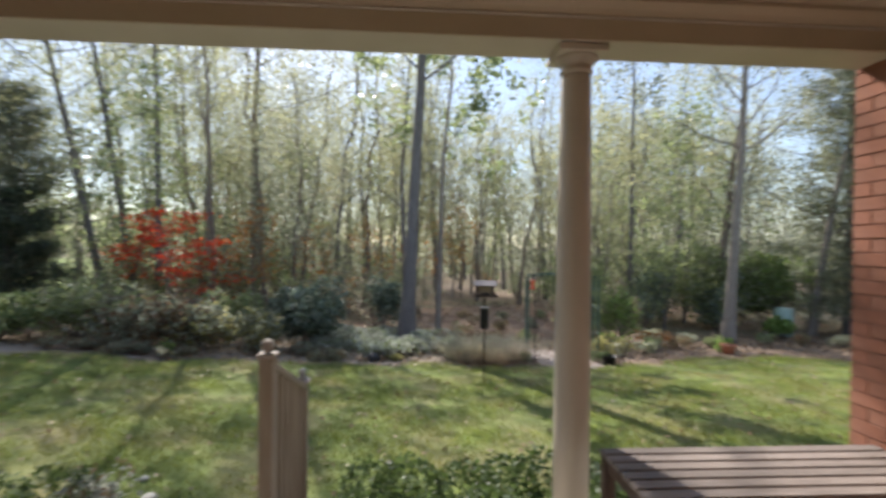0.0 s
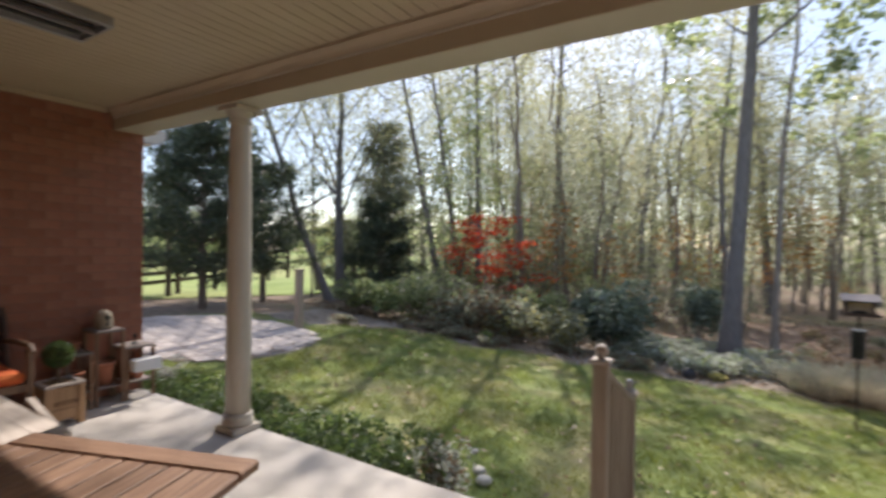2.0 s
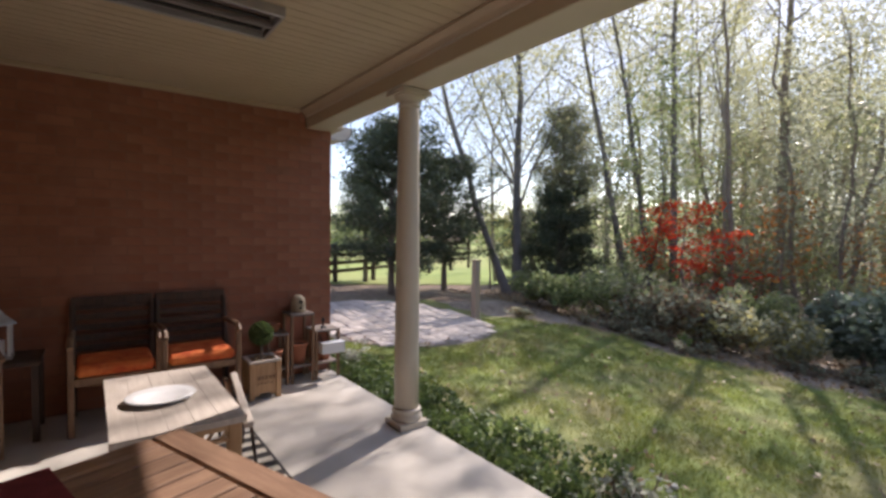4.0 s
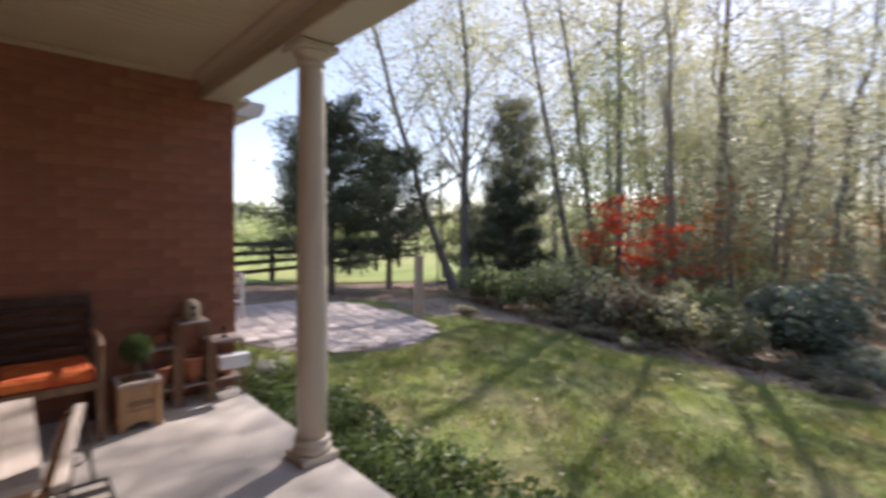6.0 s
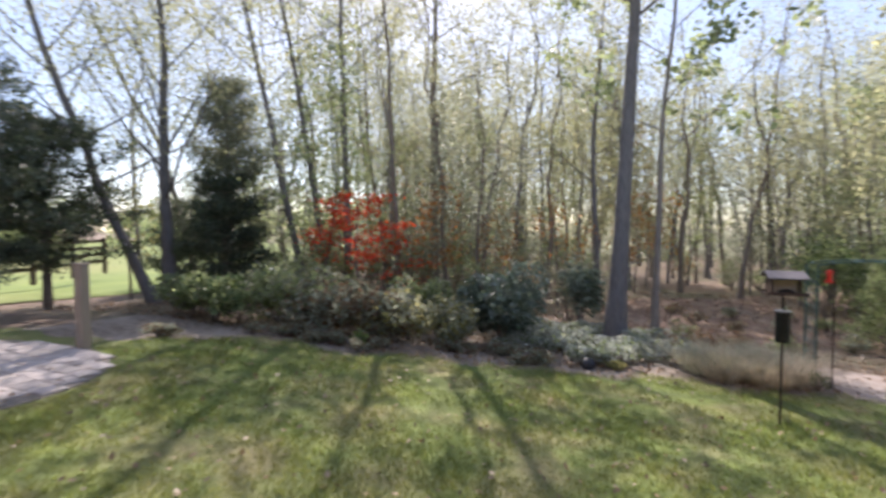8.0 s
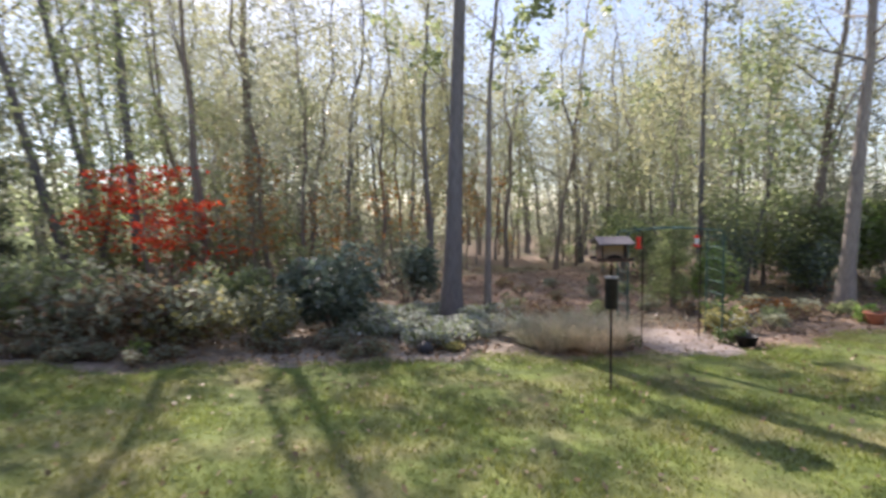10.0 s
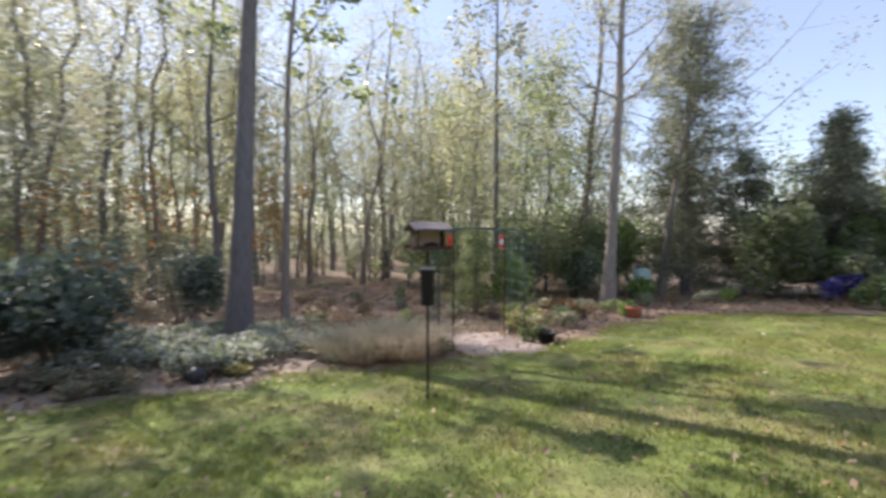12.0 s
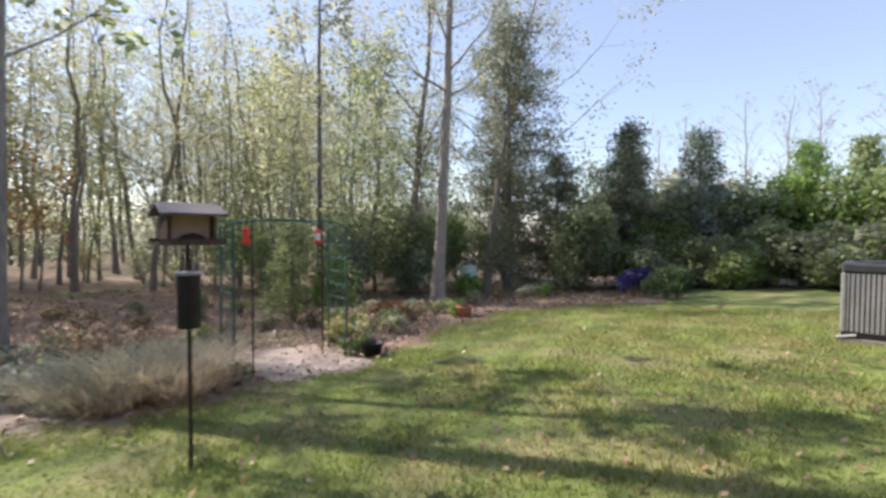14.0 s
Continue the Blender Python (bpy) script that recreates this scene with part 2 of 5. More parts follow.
L_YG = leafmat("leaf_yellow_green", (0.27, 0.28, 0.155), (0.19, 0.205, 0.11), (0.41, 0.38, 0.21), 0.66, (0.61, 0.62, 0.36))
# L_GR, L_OL: pale silvery tints also stand for sunlit speckle and sky sheen.
L_GR = leafmat("leaf_green", (0.205, 0.255, 0.13), (0.145, 0.185, 0.095), (0.38, 0.42, 0.23), 0.62, (0.54, 0.63, 0.28), 0.4)
L_OL = leafmat("leaf_olive", (0.265, 0.28, 0.205), (0.19, 0.205, 0.15), (0.47, 0.48, 0.38), 0.6, (0.60, 0.63, 0.45), 0.4)
L_BR = leafmat("leaf_bronze", (0.25, 0.165, 0.115), (0.18, 0.12, 0.085), (0.32, 0.28, 0.16), 0.55, (0.50, 0.32, 0.19), 0.48)
L_OR = leafmat("leaf_orange", (0.42, 0.18, 0.06), (0.30, 0.13, 0.05), (0.42, 0.28, 0.10), 0.6, (0.60, 0.26, 0.07))
L_RED = leafmat("leaf_red", (0.72, 0.07, 0.04), (0.55, 0.045, 0.035), (0.78, 0.20, 0.06), 0.7, (0.95, 0.12, 0.05))
L_CED = leafmat("needle_dark", (0.075, 0.10, 0.068), (0.05, 0.07, 0.05), (0.13, 0.145, 0.085), 0.32, (0.17, 0.22, 0.10))
L_CED2 = leafmat("needle_olive", (0.19, 0.21, 0.145), (0.13, 0.15, 0.105), (0.31, 0.30, 0.20), 0.45, (0.40, 0.43, 0.25))
L_HOL = leafmat("holly_leaf", (0.15, 0.19, 0.155), (0.105, 0.145, 0.12), (0.26, 0.295, 0.25), 0.36, (0.28, 0.38, 0.23), 0.4)
L_BOX = leafmat("boxwood_leaf", (0.085, 0.135, 0.052), (0.055, 0.095, 0.04), (0.17, 0.23, 0.08), 0.35, (0.22, 0.32, 0.08), 0.5)
L_SIL = leafmat("silver_leaf", (0.54, 0.56, 0.50), (0.40, 0.43, 0.38), (0.64, 0.64, 0.59), 0.45, (0.6, 0.64, 0.52), 0.5)
L_YEL = leafmat("leaf_yellow", (0.44, 0.40, 0.17), (0.35, 0.33, 0.14), (0.25, 0.28, 0.11), 0.55, (0.60, 0.54, 0.22))
L_TAN = leafmat("dry_grass", (0.62, 0.52, 0.39), (0.52, 0.42, 0.31), (0.47, 0.43, 0.27), 0.5, (0.72, 0.60, 0.44), 0.7)
L_GRASS = leafmat("pale_grass", (0.50, 0.50, 0.36), (0.40, 0.42, 0.28), (0.56, 0.50, 0.38), 0.5, (0.62, 0.62, 0.42), 0.7)
L_VIO = leafmat("violet_flower", (0.045, 0.04, 0.24), (0.035, 0.03, 0.17), (0.04, 0.055, 0.05), 0.3, (0.07, 0.06, 0.34))
L_LIME = leafmat("leaf_lime", (0.22, 0.33, 0.09), (0.16, 0.25, 0.07), (0.31, 0.40, 0.14), 0.6, (0.36, 0.52, 0.15))

# ---- ground ----
def strip_sheet(name, xs, lo, hi, rows, lift, material, label, skirt=0.0):
    """A sheet over the ground between the lines y = lo(x) and y = hi(x)."""
    xs = np.asarray(xs, float)
    f = np.linspace(0, 1, rows)
    a, b = np.array([lo(x) for x in xs]), np.array([hi(x) for x in xs])
    Y = a[:, None] * (1 - f) + b[:, None] * f
    X = np.repeat(xs[:, None], rows, 1)
    Z = Gv(X, Y) + lift
    Z[:, 0] -= skirt
    Z[:, -1] -= skirt
    idx = np.arange(X.size).reshape(X.shape)
    faces = np.stack([idx[:-1, :-1], idx[1:, :-1], idx[1:, 1:], idx[:-1, 1:]], -1).reshape(-1, 4)
    ob = new(name, array_mesh(name, np.stack([X, Y, Z], -1).reshape(-1, 3), faces, material, True))
    return tagged(ob, label, "ground", kind="structure")


def lerp_line(rows):
    px, py = [r[0] for r in rows], [r[1] for r in rows]
    return lambda x: float(np.interp(x, px, py))


EDGE = lerp_line([(-13, 8.0), (-9.5, 8.2), (-7.6, 8.4), (-6.4, 10.1), (-4.8, 9.95), (-3.0, 10.55), (-1.05, 11.0), (0.5, 11.15), (2.1, 10.75), (3.2, 10.8), (4.4, 10.8), (6.9, 11.8), (9.2, 12.0), (9.9, 11.5), (12.2, 9.7), (13.6, 9.6), (15.4, 10.6), (17.0, 8.8), (18.6, 3.0), (20, 0), (30, -5)])


def lawn_edge(x):
    return EDGE(x) + 0.13 * math.sin(3.1 * x) + 0.07 * math.sin(7.7 * x + 1) + 0.05 * math.sin(13.3 * x + 2)


gx = np.concatenate([[-1500, -600, -250, -120], np.arange(-60, 61, 1.5), [120, 250, 600, 1500]])
gy = np.concatenate([[-1500, -500, -150, -60], np.arange(-20, 61, 1.5), [120, 250, 600, 1500]])
GX, GY = np.meshgrid(gx, gy, indexing="ij")
gi = np.arange(GX.size).reshape(GX.shape)
gf = np.stack([gi[:-1, :-1], gi[1:, :-1], gi[1:, 1:], gi[:-1, 1:]], -1).reshape(-1, 4)
tagged(new("ground", array_mesh("ground", np.stack([GX, GY, Gv(GX, GY) - 0.06], -1).reshape(-1, 3), gf, M_FLOOR, True)), "brown woodland floor covered in dry leaf litter", "ground", kind="structure")
strip_sheet("lawn", np.arange(-9.6, 30.1, 0.2), lambda x: 3.5 if -11 < x < 7 else -12, lawn_edge, 40, 0.0, M_LAWN, "sunlit green lawn with dry patches and fallen leaves", 0.05)
strip_sheet("mulch_bed", np.arange(-9.4, 4.5, 0.2), lambda x: lawn_edge(x) - 0.25, lambda x: lawn_edge(x) + (2.1 + 0.3 * math.sin(1.3 * x)), 12, -0.025, M_MULCH, "bed of pale brown wood mulch along the lawn", 0.04)
strip_sheet("flower_bed", np.arange(4.4, 12.9, 0.2), lambda x: lawn_edge(x) - 0.25, lambda x: lawn_edge(x) + (2.3 + 0.3 * math.sin(1.3 * x)), 12, -0.02, M_BED, "bed of dark brown soil with dry leaves", 0.04)
strip_sheet("field", np.arange(-150, -12.9, 2.0), lambda x: -60, lambda x: 60 + 0.3 * (-13 - x), 40, -0.03, M_FIELD, "open yellow-green field behind the fence", 0.1)
strip_sheet("garden_path", np.arange(2.75, 4.1, 0.1), lambda x: lawn_edge(x) - 0.10 - 0.25 * math.sin((x - 2.75) * 1.95), lambda x: 13.2 + 0.8 * math.sin(x), 12, 0.012, M_GRAVEL, "pale gravel path leading under the arbor", 0.03)
strip_sheet("woodland_trail", np.arange(0.4, 6.2, 0.2), lambda x: 13.9 + 0.35 * x, lambda x: 21.5 + 0.5 * x + 0.5 * math.sin(x), 10, -0.03, surface("red_mulch", (0.31, 0.20, 0.145), (0.20, 0.13, 0.095), 8, 0.95, 0.9, 45, c3=(0.36, 0.28, 0.22), big=1.3), "reddish mulch trail winding into the woods", 0.02)

# paved patio
patio_line = [(-7.5 + 1.45 * math.cos(a) * (1.0 + 0.45 * (math.cos(a) < 0)), 6.0 + 1.8 * math.sin(a)) for a in np.linspace(0, 2 * math.pi, 40, endpoint=False)]
bm = prism(patio_line, 0.0, 1.0)
for vert in bm.verts:
    vert.co.z = G(vert.co.x, vert.co.y) + (0.012 if vert.co.z > 0.5 else -0.2)
patio = part("patio", bm, M_JOINT)
tagged(patio, "round patio of pale grey-pink paving stones", "patio", kind="structure")


# ---- porch ----
XL, XR, YB, YF, ZC, ZS = -4.83, 2.45, -0.9, 3.51, 2.555, 2.375
tagged(part("floor", boxes((XL, YB, -0.13, XR, YF, 0.0)), M_SLAB, bevel=0.012), "pale sunlit concrete porch floor", "floor", kind="structure")
tagged(part("porch_base", boxes((XL, YB, -0.9, XR, YF - 0.06, -0.134)), M_BRICK), "brick base under the porch slab", "wall", kind="structure")
wall_west = tagged(part("wall_west", boxes((-11.5, YB - 0.2, -0.9, XL - 0.006, 3.52 - 0.006, 2.62)), M_MORTAR), "red brick wall at the porch's shaded end", "wall", kind="structure")
wall_east = tagged(part("wall_east", boxes((XR + 0.006, YB - 0.2, -0.9, 7.2, 3.52 - 0.006, 2.62)), M_MORTAR), "red brick wall lit by dappled sun", "wall", kind="structure")
wall_south = tagged(part("wall_south", boxes((XL, YB - 0.2, -0.9, XR, YB, 2.62)), M_BRICK), "brick house wall behind the porch", "wall", kind="structure")
# Unseen slab above the ceiling, added to keep the sun off the porch.
tagged(part("roof", boxes((-12.0, YB - 0.6, 2.66, 7.6, 3.74, 2.86)), M_SLATE), "low roof slab over the porch, added unseen to block the sun", "roof", kind="structure")

bm = bmesh.new()
w = 0.085
for i in range(int((XR - XL) / w)):
    x = XL + i * w
    box(bm, x + 0.003, YB, ZC, x + w - 0.003, 3.28, ZC + 0.018)
box(bm, XL, YB, ZC + 0.009, XR, 3.28, ZC + 0.05)
tagged(part("ceiling", bm, M_CEIL), "cream beadboard porch ceiling", "ceiling", kind="structure")
beam = thing("porch_beam", 0, 3.385, ZS, label="cream painted porch beam with stepped moulding", category="beam", kind="structure")
part("beam_body", boxes((XL, -0.115, 0.0, XR, 0.115, 0.27)), M_CREAM, beam, bevel=0.004)
# Fascia and crown take the darker ceiling paint to carry the inner face's shade.
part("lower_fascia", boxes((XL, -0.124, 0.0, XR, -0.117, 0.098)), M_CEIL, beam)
part("bead", boxes((XL, -0.136, 0.099, XR, -0.117, 0.108)), M_CREAM, beam, bevel=0.003)
bm = bmesh.new()
crown = [(-0.117, 0.109), (-0.130, 0.109), (-0.150, 0.135), (-0.182, 0.160), (-0.182, 0.178), (-0.117, 0.178)]
ends_ = [[bm.verts.new((x_, y_, z_)) for y_, z_ in crown] for x_ in (XL, XR)]
bm.faces.new(ends_[0])
bm.faces.new(ends_[1][::-1])
for i in range(len(crown)):
    j = (i + 1) % len(crown)
    bm.faces.new((ends_[0][j], ends_[0][i], ends_[1][i], ends_[1][j]))
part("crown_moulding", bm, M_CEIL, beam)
part("outer_fascia", boxes((-5.3, 0.118, 0.02, XR + 0.6, 0.14, 0.28)), M_CREAM, beam, bevel=0.003)
wing_soffit = part("soffit", boxes((-11.6, 3.53, 2.42, XL - 0.02, 3.66, 2.46)), M_CREAM)
tagged(wing_soffit, "cream soffit under the wing's eave", "soffit", kind="structure")
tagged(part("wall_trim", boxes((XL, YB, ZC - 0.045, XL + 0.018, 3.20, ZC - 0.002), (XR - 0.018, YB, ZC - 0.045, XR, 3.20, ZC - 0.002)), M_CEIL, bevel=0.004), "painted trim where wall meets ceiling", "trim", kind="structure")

# gutter on the wing's eave
gut = thing("gutter", -5.2, 3.67, 2.38, label="white metal rain gutter at the eave", category="gutter")
bm = bmesh.new()
prof = [(0.0, 0.15), (0.0, 0.0)] + [(0.13 + 0.12 * math.sin(t_), 0.12 - 0.12 * math.cos(t_)) for t_ in np.linspace(0, math.pi / 2, 8)] + [(0.25, 0.15)]
a = [bm.verts.new((0.0, y, z)) for y, z in prof]
b = [bm.verts.new((-5.5, y, z)) for y, z in prof]
for i in range(len(prof)):
    j = (i + 1) % len(prof)
    bm.faces.new((a[i], a[j], b[j], b[i]))
bm.faces.new(a[::-1])
bm.faces.new(b)
part("trough", bm, M_WHITE, gut)
bm = bmesh.new()
for (y0, z0), (y1, z1) in zip(prof[1:], prof[2:]):
    rod(bm, (0.004, y0, z0), (0.004, y1, z1), 0.008, n=6)
part("end_rim", bm, M_GREYMETAL, gut)
part("downspout", boxes((-0.28, -0.12, -0.10, -0.20, 0.06, 0.0), (-0.28, -0.138, -2.4, -0.20, -0.07, -0.03)), M_WHITE, gut, bevel=0.01)


def column(x):
    c = thing("porch_column", x, 3.395, 0, label="round cream porch column on a square plinth", category="column", group="porch columns")
    part("plinth", boxes((-0.114, -0.114, 0, 0.114, 0.114, 0.045)), M_CREAM, c, bevel=0.006)
    part("base", lathe([(0.104, 0.045), (0.112, 0.058), (0.112, 0.075), (0.104, 0.088), (0.100, 0.094), (0.100, 0.104), (0.106, 0.110), (0.106, 0.122), (0.094, 0.132)], 28), M_CREAM, c, smooth=True)
    part("shaft", lathe([(0.088, 0.13), (0.0875, 0.5), (0.085, 1.0), (0.080, 1.6), (0.073, 2.22), (0.071, 2.262)], 28), M_CREAM, c, smooth=True)
    part("capital", lathe([(0.071, 2.25), (0.080, 2.262), (0.080, 2.275), (0.074, 2.28), (0.074, 2.298), (0.10, 2.32), (0.104, 2.335)], 28), M_CREAM, c, smooth=True)
    part("abacus", boxes((-0.118, -0.118, 2.335, 0.118, 0.118, 2.369)), M_CREAM, c, bevel=0.004)
    return c


column(-3.20)
column(0.875)

# ceiling heater
heater = thing("ceiling_heater", -3.065, 1.84, ZC, label="long brushed steel heater fixed under the porch ceiling", category="heater")
part("housing", boxes((-0.185, -0.6, -0.055, -0.165, 0.58, 0.0), (0.165, -0.6, -0.055, 0.185, 0.58, 0.0), (-0.165, -0.6, -0.055, 0.165, -0.58, 0.0), (-0.165, 0.56, -0.055, 0.165, 0.58, 0.0)), M_GREYMETAL, heater, bevel=0.004)
part("reflector", boxes((-0.165, -0.58, -0.022, 0.165, 0.56, -0.006)), M_STEEL, heater)
for dx in (-0.075, 0.075):
    part("element", rods(((dx, -0.55, -0.04), (dx, 0.53, -0.04), 0.011)), M_BLACK, heater)
part("louvre", boxes((-0.014, -0.58, -0.052, 0.014, 0.56, -0.04)), M_GREYMETAL, heater)

# steps and railing
steps = thing("porch_steps", -1.1, YF, 0, label="concrete steps from the porch down to the lawn", category="steps", kind="structure")
for i in range(4):
    part("step", boxes((-0.58, 0.004 + 0.27 * i, -0.95, 0.58, 0.27 * (i + 1), -0.16 * (i + 1))), M_SLAB, steps, bevel=0.012)

rail = thing("stair_railing", -0.555, 3.24, 0, label="tan wooden stair railing with a ball-topped newel post", category="railing")


def newel(y, base, top, r=0.036, finial=True):
    p = part("newel_post", boxes((-r, y - r, base, r, y + r, top)), M_TAN, rail, bevel=0.006)
    part("post_cap", boxes((-r - 0.012, y - r - 0.012, top, r + 0.012, y + r + 0.012, top + 0.018)), M_PALEWOOD, p, bevel=0.006)
    if finial:
        part("finial", lathe([(0.013, 0.018), (0.016, 0.028), (0.026, 0.038), (0.030, 0.054), (0.025, 0.068), (0.010, 0.078)], 16, at=(0, y, top)), M_PALEWOOD, p, smooth=True)


newel(0.0, 0.0, 0.905, 0.031)
newel(0.66, -0.32, 0.60, 0.029, False)
part("lamp_cap", lathe([(0.030, 0.618), (0.030, 0.628), (0.014, 0.640), (0.020, 0.650), (0.020, 0.672), (0.006, 0.682)], 16, at=(0, 0.66, 0)), M_GREYMETAL, rail, label="small grey metal cap on the lower post", smooth=True)
SLOPE = Matrix(((1, 0, 0, 0), (0, 1, 0, 0), (0, -0.455, 1, 0), (0, 0, 0, 1)))
for nm, z0, z1, hw in (("handrail", 0.852, 0.89, 0.028), ("bottom_rail", 0.10, 0.14, 0.02)):
    bm = bmesh.new()
    box(bm, -hw, 0.033, z0, hw, 0.629, z1)
    bmesh.ops.transform(bm, matrix=SLOPE, verts=bm.verts)
    part(nm, bm, M_TAN, rail, bevel=0.005)
for i in range(6):
    y = 0.085 + 0.098 * i
    part("baluster", boxes((-0.017, y - 0.019, 0.12 - 0.455 * y, 0.017, y + 0.019, 0.86 - 0.455 * y)), M_TAN, rail)

# slatted bench at the sunny end
bench = thing("slatted_bench", 1.62, 3.01, 0, label="low weathered wooden bench with a slatted top", category="bench")
for i in range(6):
    y = -0.19 + 0.075 * i
    part("slat", boxes((-0.67, y - 0.031, 0.462, 0.67, y + 0.031, 0.485)), M_GREYWOOD, bench, bevel=0.004)
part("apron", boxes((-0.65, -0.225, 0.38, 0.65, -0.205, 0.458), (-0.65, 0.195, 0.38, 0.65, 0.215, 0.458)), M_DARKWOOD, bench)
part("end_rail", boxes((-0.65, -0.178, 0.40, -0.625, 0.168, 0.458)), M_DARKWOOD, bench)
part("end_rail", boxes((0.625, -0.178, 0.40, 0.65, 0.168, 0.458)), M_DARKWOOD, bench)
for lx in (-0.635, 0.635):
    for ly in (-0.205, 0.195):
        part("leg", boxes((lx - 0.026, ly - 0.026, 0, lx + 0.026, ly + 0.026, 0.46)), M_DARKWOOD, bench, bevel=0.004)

# slatted teak dining table
M_TEAK2 = surface("teak_slat", (0.335, 0.205, 0.135), (0.225, 0.130, 0.085), 7, 0.55, 0.2, 70, stretch=(9, 0.8, 9), pieces=0.22)
TZ = 0.80
TX, TY, TR = -1.185, 2.05, 19.5
tab = thing("dining_table", TX, TY, 0, TR, label="slatted teak dining table half in the sun", category="table")
TL, TW = 0.77, 1.62     # the far right corner is the table's origin
part("border", boxes((-TL, -0.085, TZ - 0.03, 0, 0, TZ)), M_TEAK, tab, bevel=0.006)
part("border", boxes((-TL, -TW, TZ - 0.03, 0, -TW + 0.085, TZ)), M_TEAK, tab, bevel=0.006)
part("border", boxes((-0.07, -TW + 0.088, TZ - 0.03, 0, -0.088, TZ)), M_TEAK2, tab, bevel=0.006)
part("border", boxes((-TL, -TW + 0.088, TZ - 0.03, -TL + 0.07, -0.088, TZ)), M_TEAK2, tab, bevel=0.006)
ns = 9
sw = (TL - 0.14) / ns
for i in range(ns):
    x = -TL + 0.07 + sw * i
    part("slat", boxes((x + 0.004, -TW + 0.087, TZ - 0.026, x + sw - 0.004, -0.087, TZ - 0.003)), M_TEAK2, tab, bevel=0.003)
part("apron", boxes((-TL + 0.1, -0.12, TZ - 0.10, -0.1, -0.10, TZ - 0.031)), M_TEAK, tab)
part("apron", boxes((-TL + 0.1, -TW + 0.10, TZ - 0.10, -0.1, -TW + 0.12, TZ - 0.031)), M_TEAK, tab)
for lx in (-0.10, -TL + 0.10):
    for ly in (-0.13, -TW + 0.13):
        part("leg", boxes((lx - 0.035, ly - 0.035, 0, lx + 0.035, ly + 0.035, TZ - 0.03)), M_TEAK, tab, bevel=0.005)
tm = pose(TX, TY, 0, 0, 0, TR)
bm = prism([(-TL - 0.004, -1.35), (-0.40, -1.35), (-0.40, -0.34), (-TL - 0.004, -0.31)], TZ + 0.001, TZ + 0.006)
prism([(-TL - 0.010, -1.35), (-TL - 0.004, -1.35), (-TL - 0.004, -0.31), (-TL - 0.010, -0.31)], TZ - 0.16, TZ + 0.006, bm)
cloth = new("table_runner", link_mesh("table_runner", bm, M_MAROON))
cloth.matrix_basis = tm
tagged(cloth, "dark maroon cloth runner lying over the table's edge", "cloth")


def leaf_cloud(points, size, rng, spread=0.0, upward=0.0, aspect=0.6):
    """Rhombic leaves at points: verts and faces."""
    n = len(points)
    p = np.asarray(points, float) + rng.normal(0, 1, (n, 3)) * spread
    a = rng.normal(0, 1, (n, 3))
    a[:, 2] *= 0.7
    a /= np.linalg.norm(a, axis=1)[:, None]
    nr = rng.normal(0, 1, (n, 3))
    nr[:, 2] += upward
    b = np.cross(nr, a)
    b /= np.linalg.norm(b, axis=1)[:, None] + 1e-9
    s = (size * rng.uniform(0.65, 1.35, n))[:, None]
    q = np.stack([p - a * s * 0.5, p + b * s * aspect * 0.5 + a * s * 0.05, p + a * s * 0.5, p - b * s * aspect * 0.5 + a * s * 0.05], 1)
    return q.reshape(-1, 3), np.arange(n * 4).reshape(n, 4)


def leaves_part(name, points, size, material, parent=None, rng=RNG, spread=0.0, upward=0.0, aspect=0.6, label=""):
    v, f = leaf_cloud(points, size, rng, spread, upward, aspect)
    ob = new(name, array_mesh(name, v, f, material))
    ob.parent = parent
    return tagged(ob, label)


def ball_points(n, c, r, rng=RNG, shell=0.75):
    d = rng.normal(0, 1, (n, 3))
    d /= np.linalg.norm(d, axis=1)[:, None]
    return np.asarray(c) + d * np.asarray(r) * (rng.uniform(shell ** 3, 1, n) ** (1 / 3))[:, None]


def small_pots(x, y, z):
    t = thing("potted_succulents", x, y, z, label="pair of small grey pots with little plants on the table", category="plant pot")
    for i, (dx, dy) in enumerate(((-0.05, 0.0), (0.05, 0.015))):
        p = part("pot", lathe([(0.030, 0), (0.040, 0.05), (0.043, 0.065), (0.037, 0.065), (0.034, 0.052)], 16, at=(dx, dy, 0)), M_GREYMETAL, t, smooth=True)
        leaves_part("plant", ball_points(60, (dx, dy, 0.08), (0.035, 0.035, 0.03)), 0.022, L_BOX, p)


pp = tm @ Vector((-0.55, -0.50, TZ + 0.006))
small_pots(pp.x, pp.y, pp.z)

# bleached coffee table with a white plate, and a small wicker chair before it
ct = thing("coffee_table", -3.21, 1.905, 0, label="low bleached wooden table with carved apron", category="table")
for i in range(5):
    part("plank", boxes((-0.515, -0.27 + 0.108 * i + 0.0004, 0.47, 0.515, -0.27 + 0.108 * (i + 1) - 0.0004, 0.50)), M_PALEWOOD, ct, bevel=0.001)
part("apron", boxes((-0.48, -0.235, 0.39, 0.48, -0.215, 0.468), (-0.48, 0.215, 0.39, 0.48, 0.235, 0.468)), M_PLANTER, ct)
for s in (-1, 1):
    ap = part("carved_end", boxes((s * 0.485 - 0.01, -0.2, 0.44, s * 0.485 + 0.01, 0.2, 0.468), (s * 0.485 - 0.01, -0.2, 0.385, s * 0.485 + 0.01, 0.2, 0.402)), M_PLANTER, ct)
    for k in range(6):
        part("spindle", rods(((s * 0.485, -0.16 + 0.064 * k, 0.402), (s * 0.485, -0.16 + 0.064 * k + 0.03, 0.44), 0.008)), M_PLANTER, ap)
